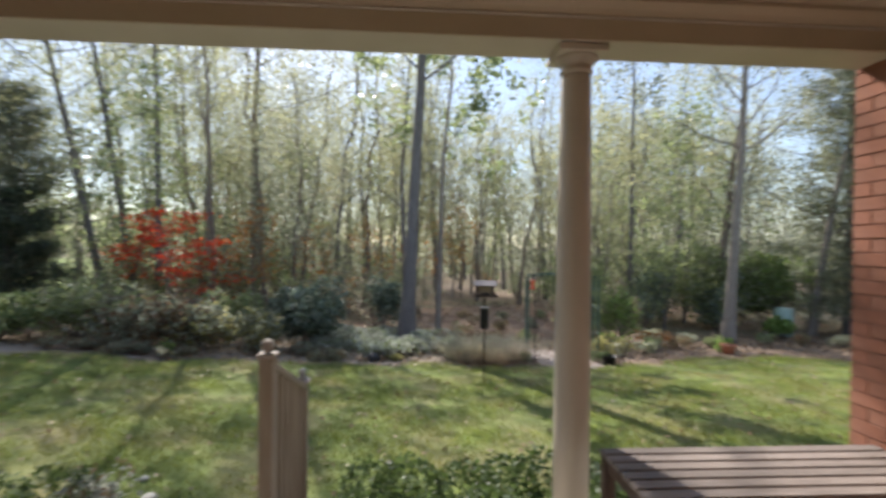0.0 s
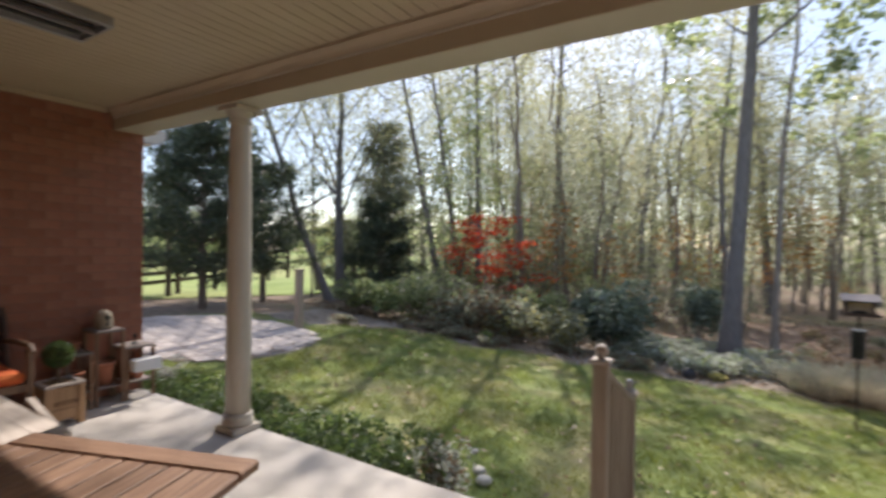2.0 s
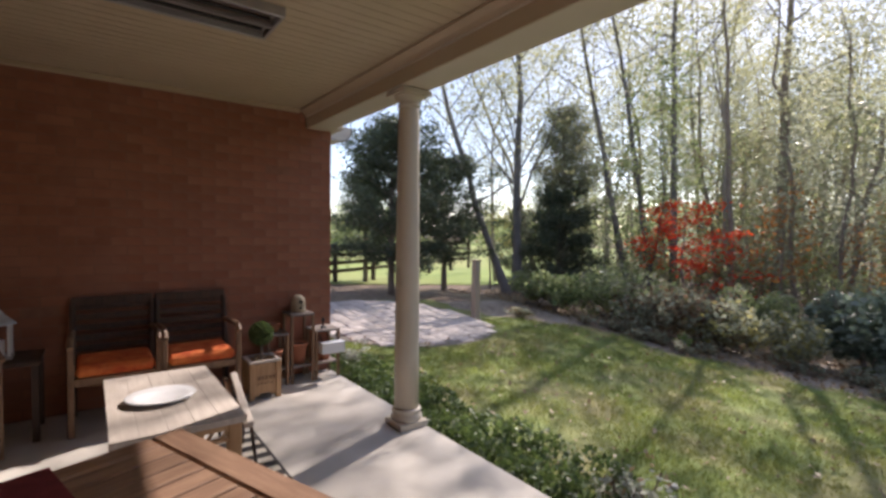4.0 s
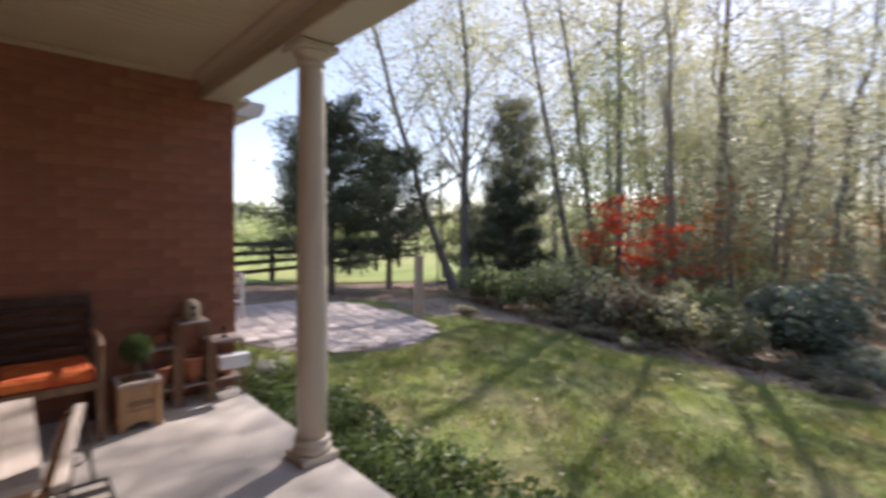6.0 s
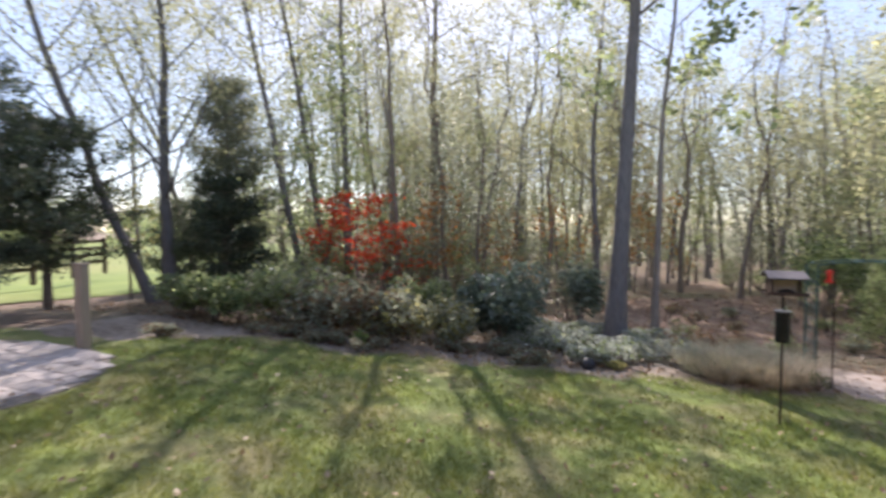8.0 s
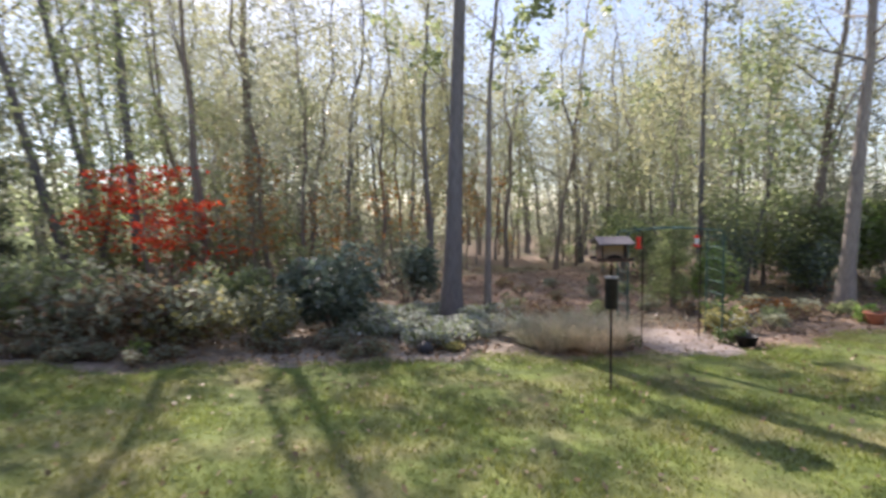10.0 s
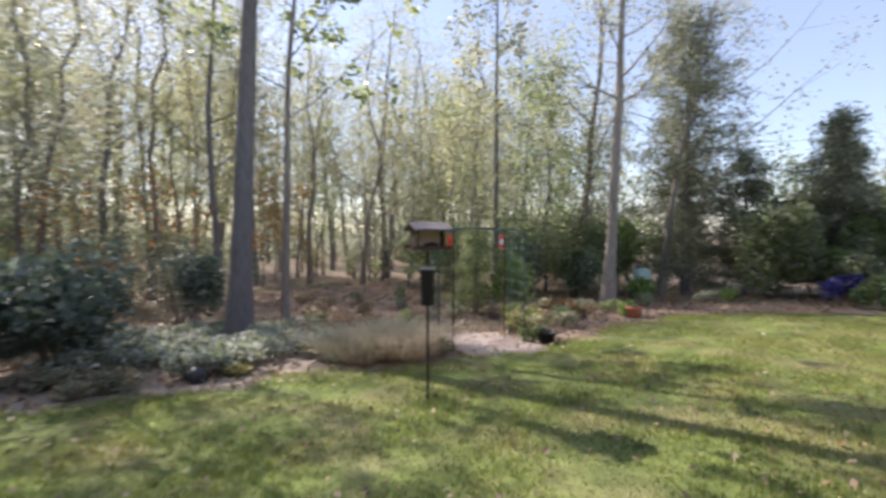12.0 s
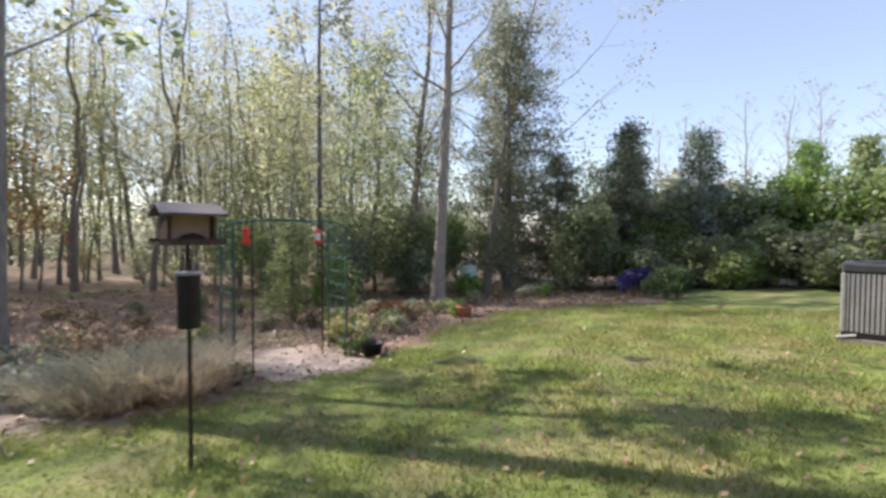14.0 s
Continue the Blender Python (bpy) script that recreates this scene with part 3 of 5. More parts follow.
for lx in (-0.47, 0.47):
    for ly in (-0.22, 0.22):
        part("leg", boxes((lx - 0.03, ly - 0.03, 0, lx + 0.03, ly + 0.03, 0.468)), M_PLANTER, ct, bevel=0.006)
plate = new("oval_platter", link_mesh("oval_platter", lathe([(0.12, 0.0), (0.16, 0.006), (0.235, 0.020), (0.24, 0.024), (0.235, 0.027), (0.15, 0.012), (0.02, 0.010)], 36), M_CERAMIC))
for p in plate.data.polygons:
    p.use_smooth = True
plate.matrix_basis = pose(-3.17, 1.87, 0.50) @ Matrix.Diagonal((0.62, 0.68, 1, 1))
tagged(plate, "white oval serving platter on the coffee table", "platter")

# Thin dark sheet with cream stripes, laid flat under the coffee table.
rug = thing("porch_rug", -2.75, 2.05, 0.0, label="thin black sheet with cream stripes on the floor under the coffee table", category="rug")
part("rug_base", boxes((-0.95, -0.62, 0.002, 0.75, 0.42, 0.008)), M_STRIPE_D, rug)
for i in range(12):
    part("stripe", boxes((-0.9 + 0.135 * i, -0.60, 0.0095, -0.84 + 0.135 * i, 0.40, 0.012)), M_STRIPE_L, rug)


nb = thing("narrow_bench", -3.32, 2.275, 0, -8.5, label="narrow sunlit wooden bench on scrolled iron legs", category="bench")
part("plank", boxes((-0.49, -0.006, 0.380, 0.49, 0.038, 0.405)), M_PALEWOOD, nb, bevel=0.005)
part("plank", boxes((-0.49, -0.045, 0.350, 0.49, -0.014, 0.370)), M_CHAIR, nb, bevel=0.004)
part("stretcher", rods(((-0.42, 0, 0.14), (0.42, 0, 0.14), 0.007)), M_RUST, nb)
for s in (-0.42, 0.42):
    lg = part("iron_leg", rods(((s, -0.075, 0.0), (s, -0.03, 0.384), 0.009), ((s, 0.075, 0.0), (s, 0.03, 0.384), 0.009)), M_RUST, nb)
    part("scroll", rods(*[((s, 0.045 * math.cos(a), 0.14 + 0.045 * math.sin(a)), (s, 0.045 * math.cos(a + 0.63), 0.14 + 0.045 * math.sin(a + 0.63)), 0.005, 0.005, 5) for a in np.arange(0, 6.2, 0.63)]), M_RUST, lg)
for k in range(5):
    part("scroll", rods(*[((-0.32 + 0.16 * k + 0.06 * math.cos(a), 0.0, 0.30 + 0.06 * math.sin(a)), (-0.32 + 0.16 * k + 0.06 * math.cos(a + 0.63), 0.0, 0.30 + 0.06 * math.sin(a + 0.63)), 0.005, 0.005, 5) for a in np.arange(0, 6.2, 0.63)]), M_RUST, nb)


def armchair(x, y, rz):
    """Wooden armchair with a slatted back; it faces local -y."""
    c = thing("armchair", x, y, 0, rz, label="wooden armchair with slatted back and orange cushion", category="chair", group="armchairs along the brick wall")
    for s in (-1, 1):
        part("front_leg", boxes((s * 0.25 - 0.019, -0.245, 0, s * 0.25 + 0.019, -0.205, 0.62)), M_CHAIR, c, bevel=0.006)
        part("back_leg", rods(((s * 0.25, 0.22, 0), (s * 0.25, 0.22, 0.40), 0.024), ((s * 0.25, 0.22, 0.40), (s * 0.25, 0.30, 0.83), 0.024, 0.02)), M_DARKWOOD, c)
        bm = bmesh.new()
        pts = [(-0.27, 0.60), (-0.22, 0.645), (-0.1, 0.645), (0.1, 0.635), (0.25, 0.62)]
        for (y0, z0), (y1, z1) in zip(pts, pts[1:]):
            rod(bm, (s * 0.25, y0, z0), (s * 0.25, y1, z1), 0.020, n=8)
        part("armrest", bm, M_CHAIR, c)
    part("seat_frame", boxes((-0.25, -0.24, 0.33, 0.25, -0.205, 0.385), (-0.25, 0.19, 0.33, 0.25, 0.22, 0.385), (-0.226, -0.2, 0.355, 0.226, 0.19, 0.383)), M_CHAIR, c, bevel=0.004)
    for k in range(5):
        z = 0.47 + 0.075 * k
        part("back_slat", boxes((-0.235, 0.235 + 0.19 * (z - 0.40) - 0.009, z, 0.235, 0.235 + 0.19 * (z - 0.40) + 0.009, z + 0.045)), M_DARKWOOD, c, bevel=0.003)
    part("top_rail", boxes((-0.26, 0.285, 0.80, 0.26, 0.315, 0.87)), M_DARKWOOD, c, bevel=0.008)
    bm = boxes((-0.225, -0.245, 0.387, 0.225, 0.205, 0.465))
    part("cushion", bm, M_ORANGE, c, bevel=0.022, label="orange patterned seat cushion")
    return c


ch = armchair(-4.49, 2.255, 90)
copy_thing(ch, pose(-4.50, 1.72, 0, 0, 0, 90))
third = copy_thing(ch, pose(-4.15, 0.80, 0, 0, 0, 128))
tagged(third, "wooden armchair with orange cushion in the shade beside dark clutter")

# side table with dark things in the shaded corner
sidet = thing("side_table", -4.52, 1.12, 0, label="dark wooden side table in the shaded corner", category="table")
part("tabletop", boxes((-0.2, -0.2, 0.50, 0.2, 0.2, 0.53)), M_DARKWOOD, sidet, bevel=0.005)
for lx in (-0.17, 0.17):
    for ly in (-0.17, 0.17):
        part("leg", boxes((lx - 0.02, ly - 0.02, 0, lx + 0.02, ly + 0.02, 0.50)), M_DARKWOOD, sidet)
lan = thing("lantern", -4.52, 1.10, 0.53, label="pale metal lantern on the side table", category="lantern")
part("lantern_base", boxes((-0.07, -0.07, 0, 0.07, 0.07, 0.02)), M_GREYMETAL, lan)
for lx in (-0.055, 0.055):
    for ly in (-0.055, 0.055):
        part("corner_bar", boxes((lx - 0.008, ly - 0.008, 0.02, lx + 0.008, ly + 0.008, 0.22)), M_WHITE, lan)
part("candle", lathe([(0.03, 0.02), (0.03, 0.12), (0.005, 0.125)], 14), M_CERAMIC, lan)
part("lid", lathe([(0.095, 0.22), (0.08, 0.24), (0.03, 0.29), (0.012, 0.32)], 4), M_GREYMETAL, lan)

# planter with a clipped ball
pl = thing("wooden_planter", -4.42, 2.725, 0, label="square tan wooden planter box with carved front", category="planter")
for a, (x0, y0, x1, y1) in enumerate(((-0.13, -0.13, 0.13, -0.112), (-0.13, 0.112, 0.13, 0.13), (-0.13, -0.111, -0.112, 0.111), (0.112, -0.111, 0.13, 0.111))):
    part("side_panel", boxes((x0, y0, 0.05, x1, y1, 0.29)), M_PLANTER, pl)
for lx in (-0.12, 0.12):
    for ly in (-0.12, 0.12):
        part("foot", boxes((lx - 0.024, ly - 0.024, 0, lx + 0.024, ly + 0.024, 0.30)), M_PLANTER, pl, bevel=0.004)
part("rim", boxes((-0.145, -0.145, 0.30, 0.145, -0.105, 0.318), (-0.145, 0.105, 0.30, 0.145, 0.145, 0.318), (-0.145, -0.104, 0.30, -0.105, 0.104, 0.318), (0.105, -0.104, 0.30, 0.145, 0.104, 0.318)), M_PALEWOOD, pl)
part("soil", boxes((-0.11, -0.11, 0.2, 0.11, 0.11, 0.27)), M_SOIL, pl)
for q in (-0.0725, 0.0725):
    part("arch_foot", boxes((0.112, q - 0.0225, 0.03, 0.128, q + 0.0225, 0.049)), M_PLANTER, pl)
part("carving", rods(*[((0.131, -0.07 + 0.035 * k, 0.16), (0.131, -0.05 + 0.035 * k, 0.19), 0.006) for k in range(5)], *[((0.131, -0.07 + 0.035 * k, 0.19), (0.131, -0.05 + 0.035 * k, 0.16), 0.006) for k in range(5)], *[((0.131, -0.08 + 0.032 * k, 0.13 + 0.01 * (k % 2)), (0.131, -0.055 + 0.032 * k, 0.13), 0.005) for k in range(5)]), M_CHAIR, pl)
top = thing("topiary_ball", -4.42, 2.725, 0.27, label="small clipped green ball on a stem, in the planter", category="plant")
part("stem", rods(((0, 0, 0), (0.01, 0, 0.20), 0.012, 0.009)), M_BARK2, top)
leaves_part("ball", np.vstack([ball_points(1500, (0, 0, 0.25), 0.10, shell=0.8), ball_points(300, (0, 0, 0.25), 0.07, shell=0.2)]), 0.022, L_BOX, top)
leaves_part("under_leaves", ball_points(160, (0, 0, 0.03), (0.10, 0.10, 0.03), shell=0.1), 0.03, L_BR, top)
pl.matrix_basis = pose(-4.42, 2.725, 0) @ Matrix.Diagonal((0.9, 0.88, 1, 1))

# plant stand with a birdhouse and pots
rack = thing("plant_stand", -4.67, 3.17, 0, label="stepped wooden plant stand against the brick wall", category="plant stand")
for (y0, z0, z1, w2) in ((-0.26, 0.0, 0.47, 0.19), (-0.04, 0.0, 0.63, 0.22), (0.20, 0.0, 0.46, 0.24)):
    unit = part("tier", boxes((-0.13, y0 - w2 / 2, z1 - 0.02, 0.13, y0 + w2 / 2, z1)), M_GREYWOOD, rack, bevel=0.003)
    # Added panel in brick colour, stands for the wall behind the open frame.
    part("tier_back", boxes((-0.13, y0 - w2 / 2 + 0.01, 0.02, -0.115, y0 + w2 / 2 - 0.01, z1 - 0.021)), M_BRICK, unit)
    for lx in (-0.1, 0.115):
        for ly in (-w2 / 2 + 0.012, w2 / 2 - 0.012):
            part("upright", boxes((lx - 0.011, y0 + ly - 0.011, 0, lx + 0.011, y0 + ly + 0.011, z1 - 0.02)), M_CHAIR, unit)
    part("shelf", boxes((-0.1, y0 - w2 / 2 + 0.02, 0.14, 0.12, y0 + w2 / 2 - 0.02, 0.155)), M_GREYWOOD, unit)


def clay_pot(x, y, z, r, h, label="terracotta flower pot on the plant stand"):
    p = thing("flower_pot", x, y, z, label=label, category="pot", group="terracotta pots")
    part("body", lathe([(r * 0.7, 0), (r * 0.95, h * 0.8), (r * 0.95, h * 0.82), (r * 1.06, h * 0.82), (r * 1.06, h), (r * 0.92, h), (r * 0.85, h * 0.8)], 20), M_TERRA, p, smooth=True)
    part("soil", lathe([(r * 0.5, h * 0.7), (r * 0.9, h * 0.9), (r * 0.3, h * 0.93)], 16), M_SOIL, p)
    return p


for y, z, r, h in ((-0.26, 0.155, 0.07, 0.15), (-0.04, 0.155, 0.085, 0.19), (0.20, 0.155, 0.085, 0.15), (-0.26, 0.47, 0.05, 0.08)):
    clay_pot(-4.67, 3.17 + y, z, r, h)
bh = thing("birdhouse", -4.67, 3.13, 0.63, label="small rounded wooden birdhouse on the plant stand", category="birdhouse")
part("house_body", lathe([(0.062, 0.0), (0.066, 0.02), (0.066, 0.09), (0.055, 0.13), (0.03, 0.155), (0.01, 0.16)], 18), M_SEEDBOX, bh, smooth=True)
# Both holes are black discs on the body, their inner shade put in as colour.
part("entrance", rods(((0.058, 0, 0.10), (0.068, 0, 0.10), 0.018)), M_BLACK, bh)
part("lower_hole", rods(((0.060, 0, 0.045), (0.069, 0, 0.045), 0.014)), M_BLACK, bh)
part("perch", rods(((0.06, 0, 0.07), (0.10, 0, 0.07), 0.005)), M_DARKWOOD, bh)
wp = thing("white_trough", -4.50, 3.39, 0.25, label="white ceramic trough hanging on the plant stand", category="planter")
part("trough_body", prism([(-0.05, -0.11), (0.05, -0.11), (0.05, 0.11), (-0.05, 0.11)], 0, 0.10), M_CERAMIC, wp, bevel=0.012)
for q in (-0.08, 0.08):
    part("hook", rods(((-0.045, q, 0.095), (-0.09, q, 0.16), 0.005)), M_BLACK, wp)
fin = thing("metal_ornament", -4.66, 3.37, 0.46, label="small dark metal ornament on the plant stand", category="ornament")
part("ornament_base", lathe([(0.03, 0), (0.025, 0.01), (0.008, 0.02), (0.008, 0.05), (0.02, 0.07), (0.004, 0.10)], 12), M_BLACK, fin)

# ---- plants ----
def tube_arrays(lines, n=7):
    V, F, k = [], [], 0
    ang = np.linspace(0, 2 * math.pi, n, endpoint=False)
    for pts, rad in lines:
        pts, rad = np.asarray(pts, float), np.asarray(rad, float)
        d = np.gradient(pts, axis=0)
        d /= np.linalg.norm(d, axis=1)[:, None] + 1e-9
        ref = np.where(np.abs(d[:, 2:3]) > 0.9, np.array([[1.0, 0, 0]]), np.array([[0, 0, 1.0]]))
        u = np.cross(d, ref)
        u /= np.linalg.norm(u, axis=1)[:, None] + 1e-9
        v = np.cross(d, u)
        ring = pts[:, None] + rad[:, None, None] * (np.cos(ang)[None, :, None] * u[:, None] + np.sin(ang)[None, :, None] * v[:, None])
        V.append(ring.reshape(-1, 3))
        m = len(pts)
        i = np.arange(n)
        for j in range(m - 1):
            a = k + j * n
            F.append(np.stack([a + i, a + (i + 1) % n, a + n + (i + 1) % n, a + n + i], 1))
        k += m * n
    return np.vstack(V), np.vstack(F)


def skeleton_lines(rng, h, r, first=0.35, limbs=14, reach=0.28, lean=(0, 0), wander=0.25, twigs=4, rise=0.6, flare=1.5, fork=0):
    """Trunk, limbs and twigs of a tree: tapered lines, and the places where its leaves sit."""
    n = 12
    f = np.linspace(0, 1, n)
    wob = np.cumsum(rng.normal(0, wander / n ** 0.5, (n, 2)), 0) * f[:, None]
    tp = np.stack([lean[0] * h * f + wob[:, 0], lean[1] * h * f + wob[:, 1], h * f - 0.15], 1)
    tr = r * (1 - 0.85 * f) * (1 + (flare - 1) * np.exp(-f * 22))
    lines, ends = [(tp, tr)], []

    def trunk_at(q):
        return np.array([np.interp(q, f, tp[:, k]) for k in range(3)]), np.interp(q, f, tr)

    for i in range(limbs):
        q = first + (0.97 - first) * (i + rng.uniform(0, 1)) / limbs
        p, tr0 = trunk_at(q)
        az = i * 2.4 + rng.uniform(-0.6, 0.6)
        L = h * reach * (1.15 - 0.75 * (q - first) / (1 - first)) * rng.uniform(0.6, 1.2)
        d = np.array([math.cos(az), math.sin(az), rise * rng.uniform(0.5, 1.4)])
        d /= np.linalg.norm(d)
        s = np.linspace(0, 1, 6)[:, None]
        lp = p + d * L * s + np.array([0, 0, 1]) * (L * 0.18 * s ** 2) + np.cumsum(rng.normal(0, L * 0.03, (6, 3)), 0) * s
        lr = max(tr0 * 0.34, 0.007) * (1 - 0.8 * s[:, 0])
        lines.append((lp, lr))
        ends.append(lp[3:])
        for _ in range(twigs):
            j = rng.integers(2, 6)
            td = d + rng.normal(0, 0.75, 3)
            td /= np.linalg.norm(td)
            tl = L * rng.uniform(0.2, 0.45)
            t0 = lp[j]
            tpnts = t0 + td * tl * np.linspace(0, 1, 4)[:, None]
            lines.append((tpnts, np.maximum(lr[j] * 0.6, 0.004) * np.array([1, 0.75, 0.5, 0.25])))
            ends.append(tpnts[1:])
    return lines, np.vstack(ends)


def broadleaf(name, x, y, h, r, leaf, bark, count=2600, size=0.12, seed=1, label="", group="", spread=0.35, sides=7, category="tree", **kw):
    rng = np.random.default_rng(seed)
    lines, ends = skeleton_lines(rng, h, r, **kw)
    t = thing(name, x, y, G(x, y) - 0.05, label=label, category=category, group=group)
    v, f = tube_arrays(lines, sides)
    o = new("trunk", array_mesh("trunk", v, f, bark, True))
    o.parent = t
    cl = ends[rng.integers(0, len(ends), max(count // 14, 1))] + rng.normal(0, spread * 0.8, (max(count // 14, 1), 3))
    pts = cl[rng.integers(0, len(cl), count)] + rng.normal(0, spread * 0.42, (count, 3))
    leaves_part("crown", pts, size, leaf, t, rng, 0.0, 0.4)
    return t


def conifer(name, x, y, h, width, leaf, bark, count=5000, size=0.14, seed=1, label="", low=0.12, group="", power=0.8, ragged=0.25, rise=(-0.15, 0.35)):
    rng = np.random.default_rng(seed)
    t = thing(name, x, y, G(x, y) - 0.05, label=label, category="tree", group=group)
    lines = [(np.stack([np.zeros(8), np.zeros(8), np.linspace(-0.1, h * 0.97, 8)], 1), np.linspace(0.012 * h + 0.05, 0.012, 8))]
    pts = []
    nb = int(26 + h * 9)
    for i in range(nb):
        q = low + (0.97 - low) * (i / nb) ** 0.9
        az = i * 2.399 + rng.uniform(-0.5, 0.5)
        L = width / 2 * (1 - (q - low) / (1 - low)) ** power * rng.uniform(1 - 2 * ragged, 1 + ragged) + 0.12
        if q < low + 0.10:
            L *= 0.85
        p = np.array([0, 0, h * q])
        d = np.array([math.cos(az), math.sin(az), rng.uniform(*rise)])
        s = np.linspace(0, 1, 4)[:, None]
        lp = p + d * L * s - np.array([0, 0, 0.12]) * L * s ** 2
        lines.append((lp, np.linspace(0.02, 0.005, 4)))
        k = max(int(count / nb * (0.35 + 1.2 * L / (width / 2))), 6)
        s = rng.uniform(0.12, 1.05, k)[:, None] ** 0.75
        pts.append(p + d * L * s - np.array([0, 0, 0.12]) * L * s ** 2 + rng.normal(0, 1, (k, 3)) * np.array([0.10, 0.10, 0.085]) * (0.6 + 0.14 * h))
    v, f = tube_arrays(lines[:1], 8)
    o = new("trunk", array_mesh("trunk", v, f, bark, True))
    o.parent = t
    v, f = tube_arrays(lines[1:], 6)
    o = tagged(new("inner_wood", array_mesh("inner_wood", v, f, bark, True)), kind="stuff")
    o.parent = t
    leaves_part("crown", np.vstack(pts), size, leaf, t, rng, 0, 0.2, 0.35)
    return t


def shrub(name, x, y, rx, ry, h, leaf, count=2500, size=0.07, seed=1, label="", category="shrub", group="", shell=0.55, lumps=9, second=None, aspect=0.6, stems=7):
    rng = np.random.default_rng(seed)
    t = thing(name, x, y, G(x, y) - 0.04, label=label, category=category, group=group)
    lines = []
    for i in range(stems):
        a = rng.uniform(0, 2 * math.pi)
        e = np.array([math.cos(a) * rx * 0.6, math.sin(a) * ry * 0.6, h * rng.uniform(0.6, 0.9)])
        s = np.linspace(0, 1, 5)[:, None]
        lines.append((e * s * np.array([1, 1, 1]) + rng.normal(0, 0.03, (5, 3)), np.linspace(0.02, 0.005, 5)))
    v, f = tube_arrays(lines, 5)
    o = tagged(new("woody_core", array_mesh("woody_core", v, f, M_BARK2)), kind="stuff")
    o.parent = t
    pts = []
    for i in range(lumps):
        a, q = rng.uniform(0, 2 * math.pi), rng.uniform(0, 0.75) ** 0.6
        c = (math.cos(a) * rx * q * 0.8, math.sin(a) * ry * q * 0.8, h * rng.uniform(0.32, 0.72))
        rr = rng.uniform(0.32, 0.55)
        pts.append(ball_points(count // lumps, c, (rx * rr, ry * rr, h * rr * 0.62), rng, shell))
    pts = np.vstack(pts)
    pts[:, 2] = np.abs(pts[:, 2])
    if second:
        m = rng.uniform(0, 1, len(pts)) < 0.3
        leaves_part("foliage", pts[~m], size, leaf, t, rng, 0, 0.6, aspect)
        leaves_part("tinted_foliage", pts[m], size, second, t, rng, 0, 0.6, aspect)
    else:
        leaves_part("foliage", pts, size, leaf, t, rng, 0, 0.6, aspect)
    return t


def tuft(name, x, y, r, h, leaf, count=700, seed=1, label="", category="grass", lean=0.95, width=0.006, group=""):
    """Clump of arching blades."""
    rng = np.random.default_rng(seed)
    t = thing(name, x, y, G(x, y) - 0.01, label=label, category=category, group=group)
    a = rng.uniform(0, 2 * math.pi, count)
    q = r * 0.55 * np.sqrt(rng.uniform(0, 1, count))
    base = np.stack([q * np.cos(a), q * np.sin(a), np.zeros(count)], 1)
    a2 = a + rng.normal(0, 0.6, count)
    hh = h * rng.uniform(0.55, 1.1, count)
    out = np.stack([np.cos(a2), np.sin(a2), np.zeros(count)], 1) * (r * lean * rng.uniform(0.2, 1.2, count))[:, None]
    mid = base + out * 0.4 + np.array([0, 0, 1]) * (hh * 0.65)[:, None]
    tip = base + out * 1.2 + np.array([0, 0, 1]) * hh[:, None]
    s = np.stack([-np.sin(a2), np.cos(a2), np.zeros(count)], 1) * width
    v = np.stack([base - s, base + s, mid + s, mid - s, tip + s * 0.2, tip - s * 0.2], 1).reshape(-1, 3)
    i = np.arange(count)[:, None] * 6
    f = np.vstack([i + np.array([[0, 1, 2, 3]]), i + np.array([[3, 2, 4, 5]])])
    o = new("blades", array_mesh("blades", v, f, leaf))
    o.parent = t
    return t


def at(ox, oy, x, y, rz=0.0, s=1.0, sz=None):
    return pose(x, y, G(x, y) - 0.05, 0, 0, rz) @ Matrix.Diagonal((s, s, sz or s, 1))


# low hedges along the porch edge
def hedge(name, x0, x1, y0, y1, top, seed, label):
    rng = np.random.default_rng(seed)
    t = thing(name, (x0 + x1) / 2, (y0 + y1) / 2, G(0, 4.0) - 0.05, label=label, category="hedge")
    base = G(0, 4.0) - 0.05
    pts, n = [], int((x1 - x0) / 0.34) + 1
    lines = []
    for i in range(n):
        for k in range(2):
            c = np.array([x0 - (x0 + x1) / 2 + (i + 0.5) * (x1 - x0) / n + rng.normal(0, 0.05), (y0 - y1) / 4 * (1 - 2 * k) + rng.normal(0, 0.04), (top - base) * rng.uniform(0.52, 0.66)])
            pts.append(ball_points(1050, c, (0.26, (y1 - y0) * 0.33, (top - base) * 0.40), rng, 0.72))
            lines.append((np.stack([np.full(4, c[0]), np.full(4, c[1]), np.linspace(0, c[2], 4)], 1), np.linspace(0.02, 0.008, 4)))
    v, f = tube_arrays(lines, 5)
    o = tagged(new("woody_core", array_mesh("woody_core", v, f, M_BARK2)), kind="stuff")
    o.parent = t
    pts = np.vstack(pts)
    leaves_part("foliage", pts + rng.normal(0, 0.012, pts.shape), 0.042, L_BOX, t, rng, 0, 0.5, 0.62)
    return t


hedge("boxwood_hedge", -5.45, -1.98, 3.58, 4.26, 0.02, 11, "low clipped green boxwood hedge along the porch slab")
hedge("boxwood_hedge", -0.36, 2.7, 3.68, 4.55, -0.06, 12, "low green hedge beside the porch steps")
shrub("silver_plant", -1.88, 4.12, 0.24, 0.26, 0.72, L_SIL, 700, 0.05, 13, "grey-leaved silvery plant at the hedge's end", "plant", second=L_BR)
shrub("grey_groundcover", -5.35, 4.0, 0.30, 0.22, 0.5, L_SIL, 500, 0.05, 14, "grey-green plant at the corner of the slab", "plant")
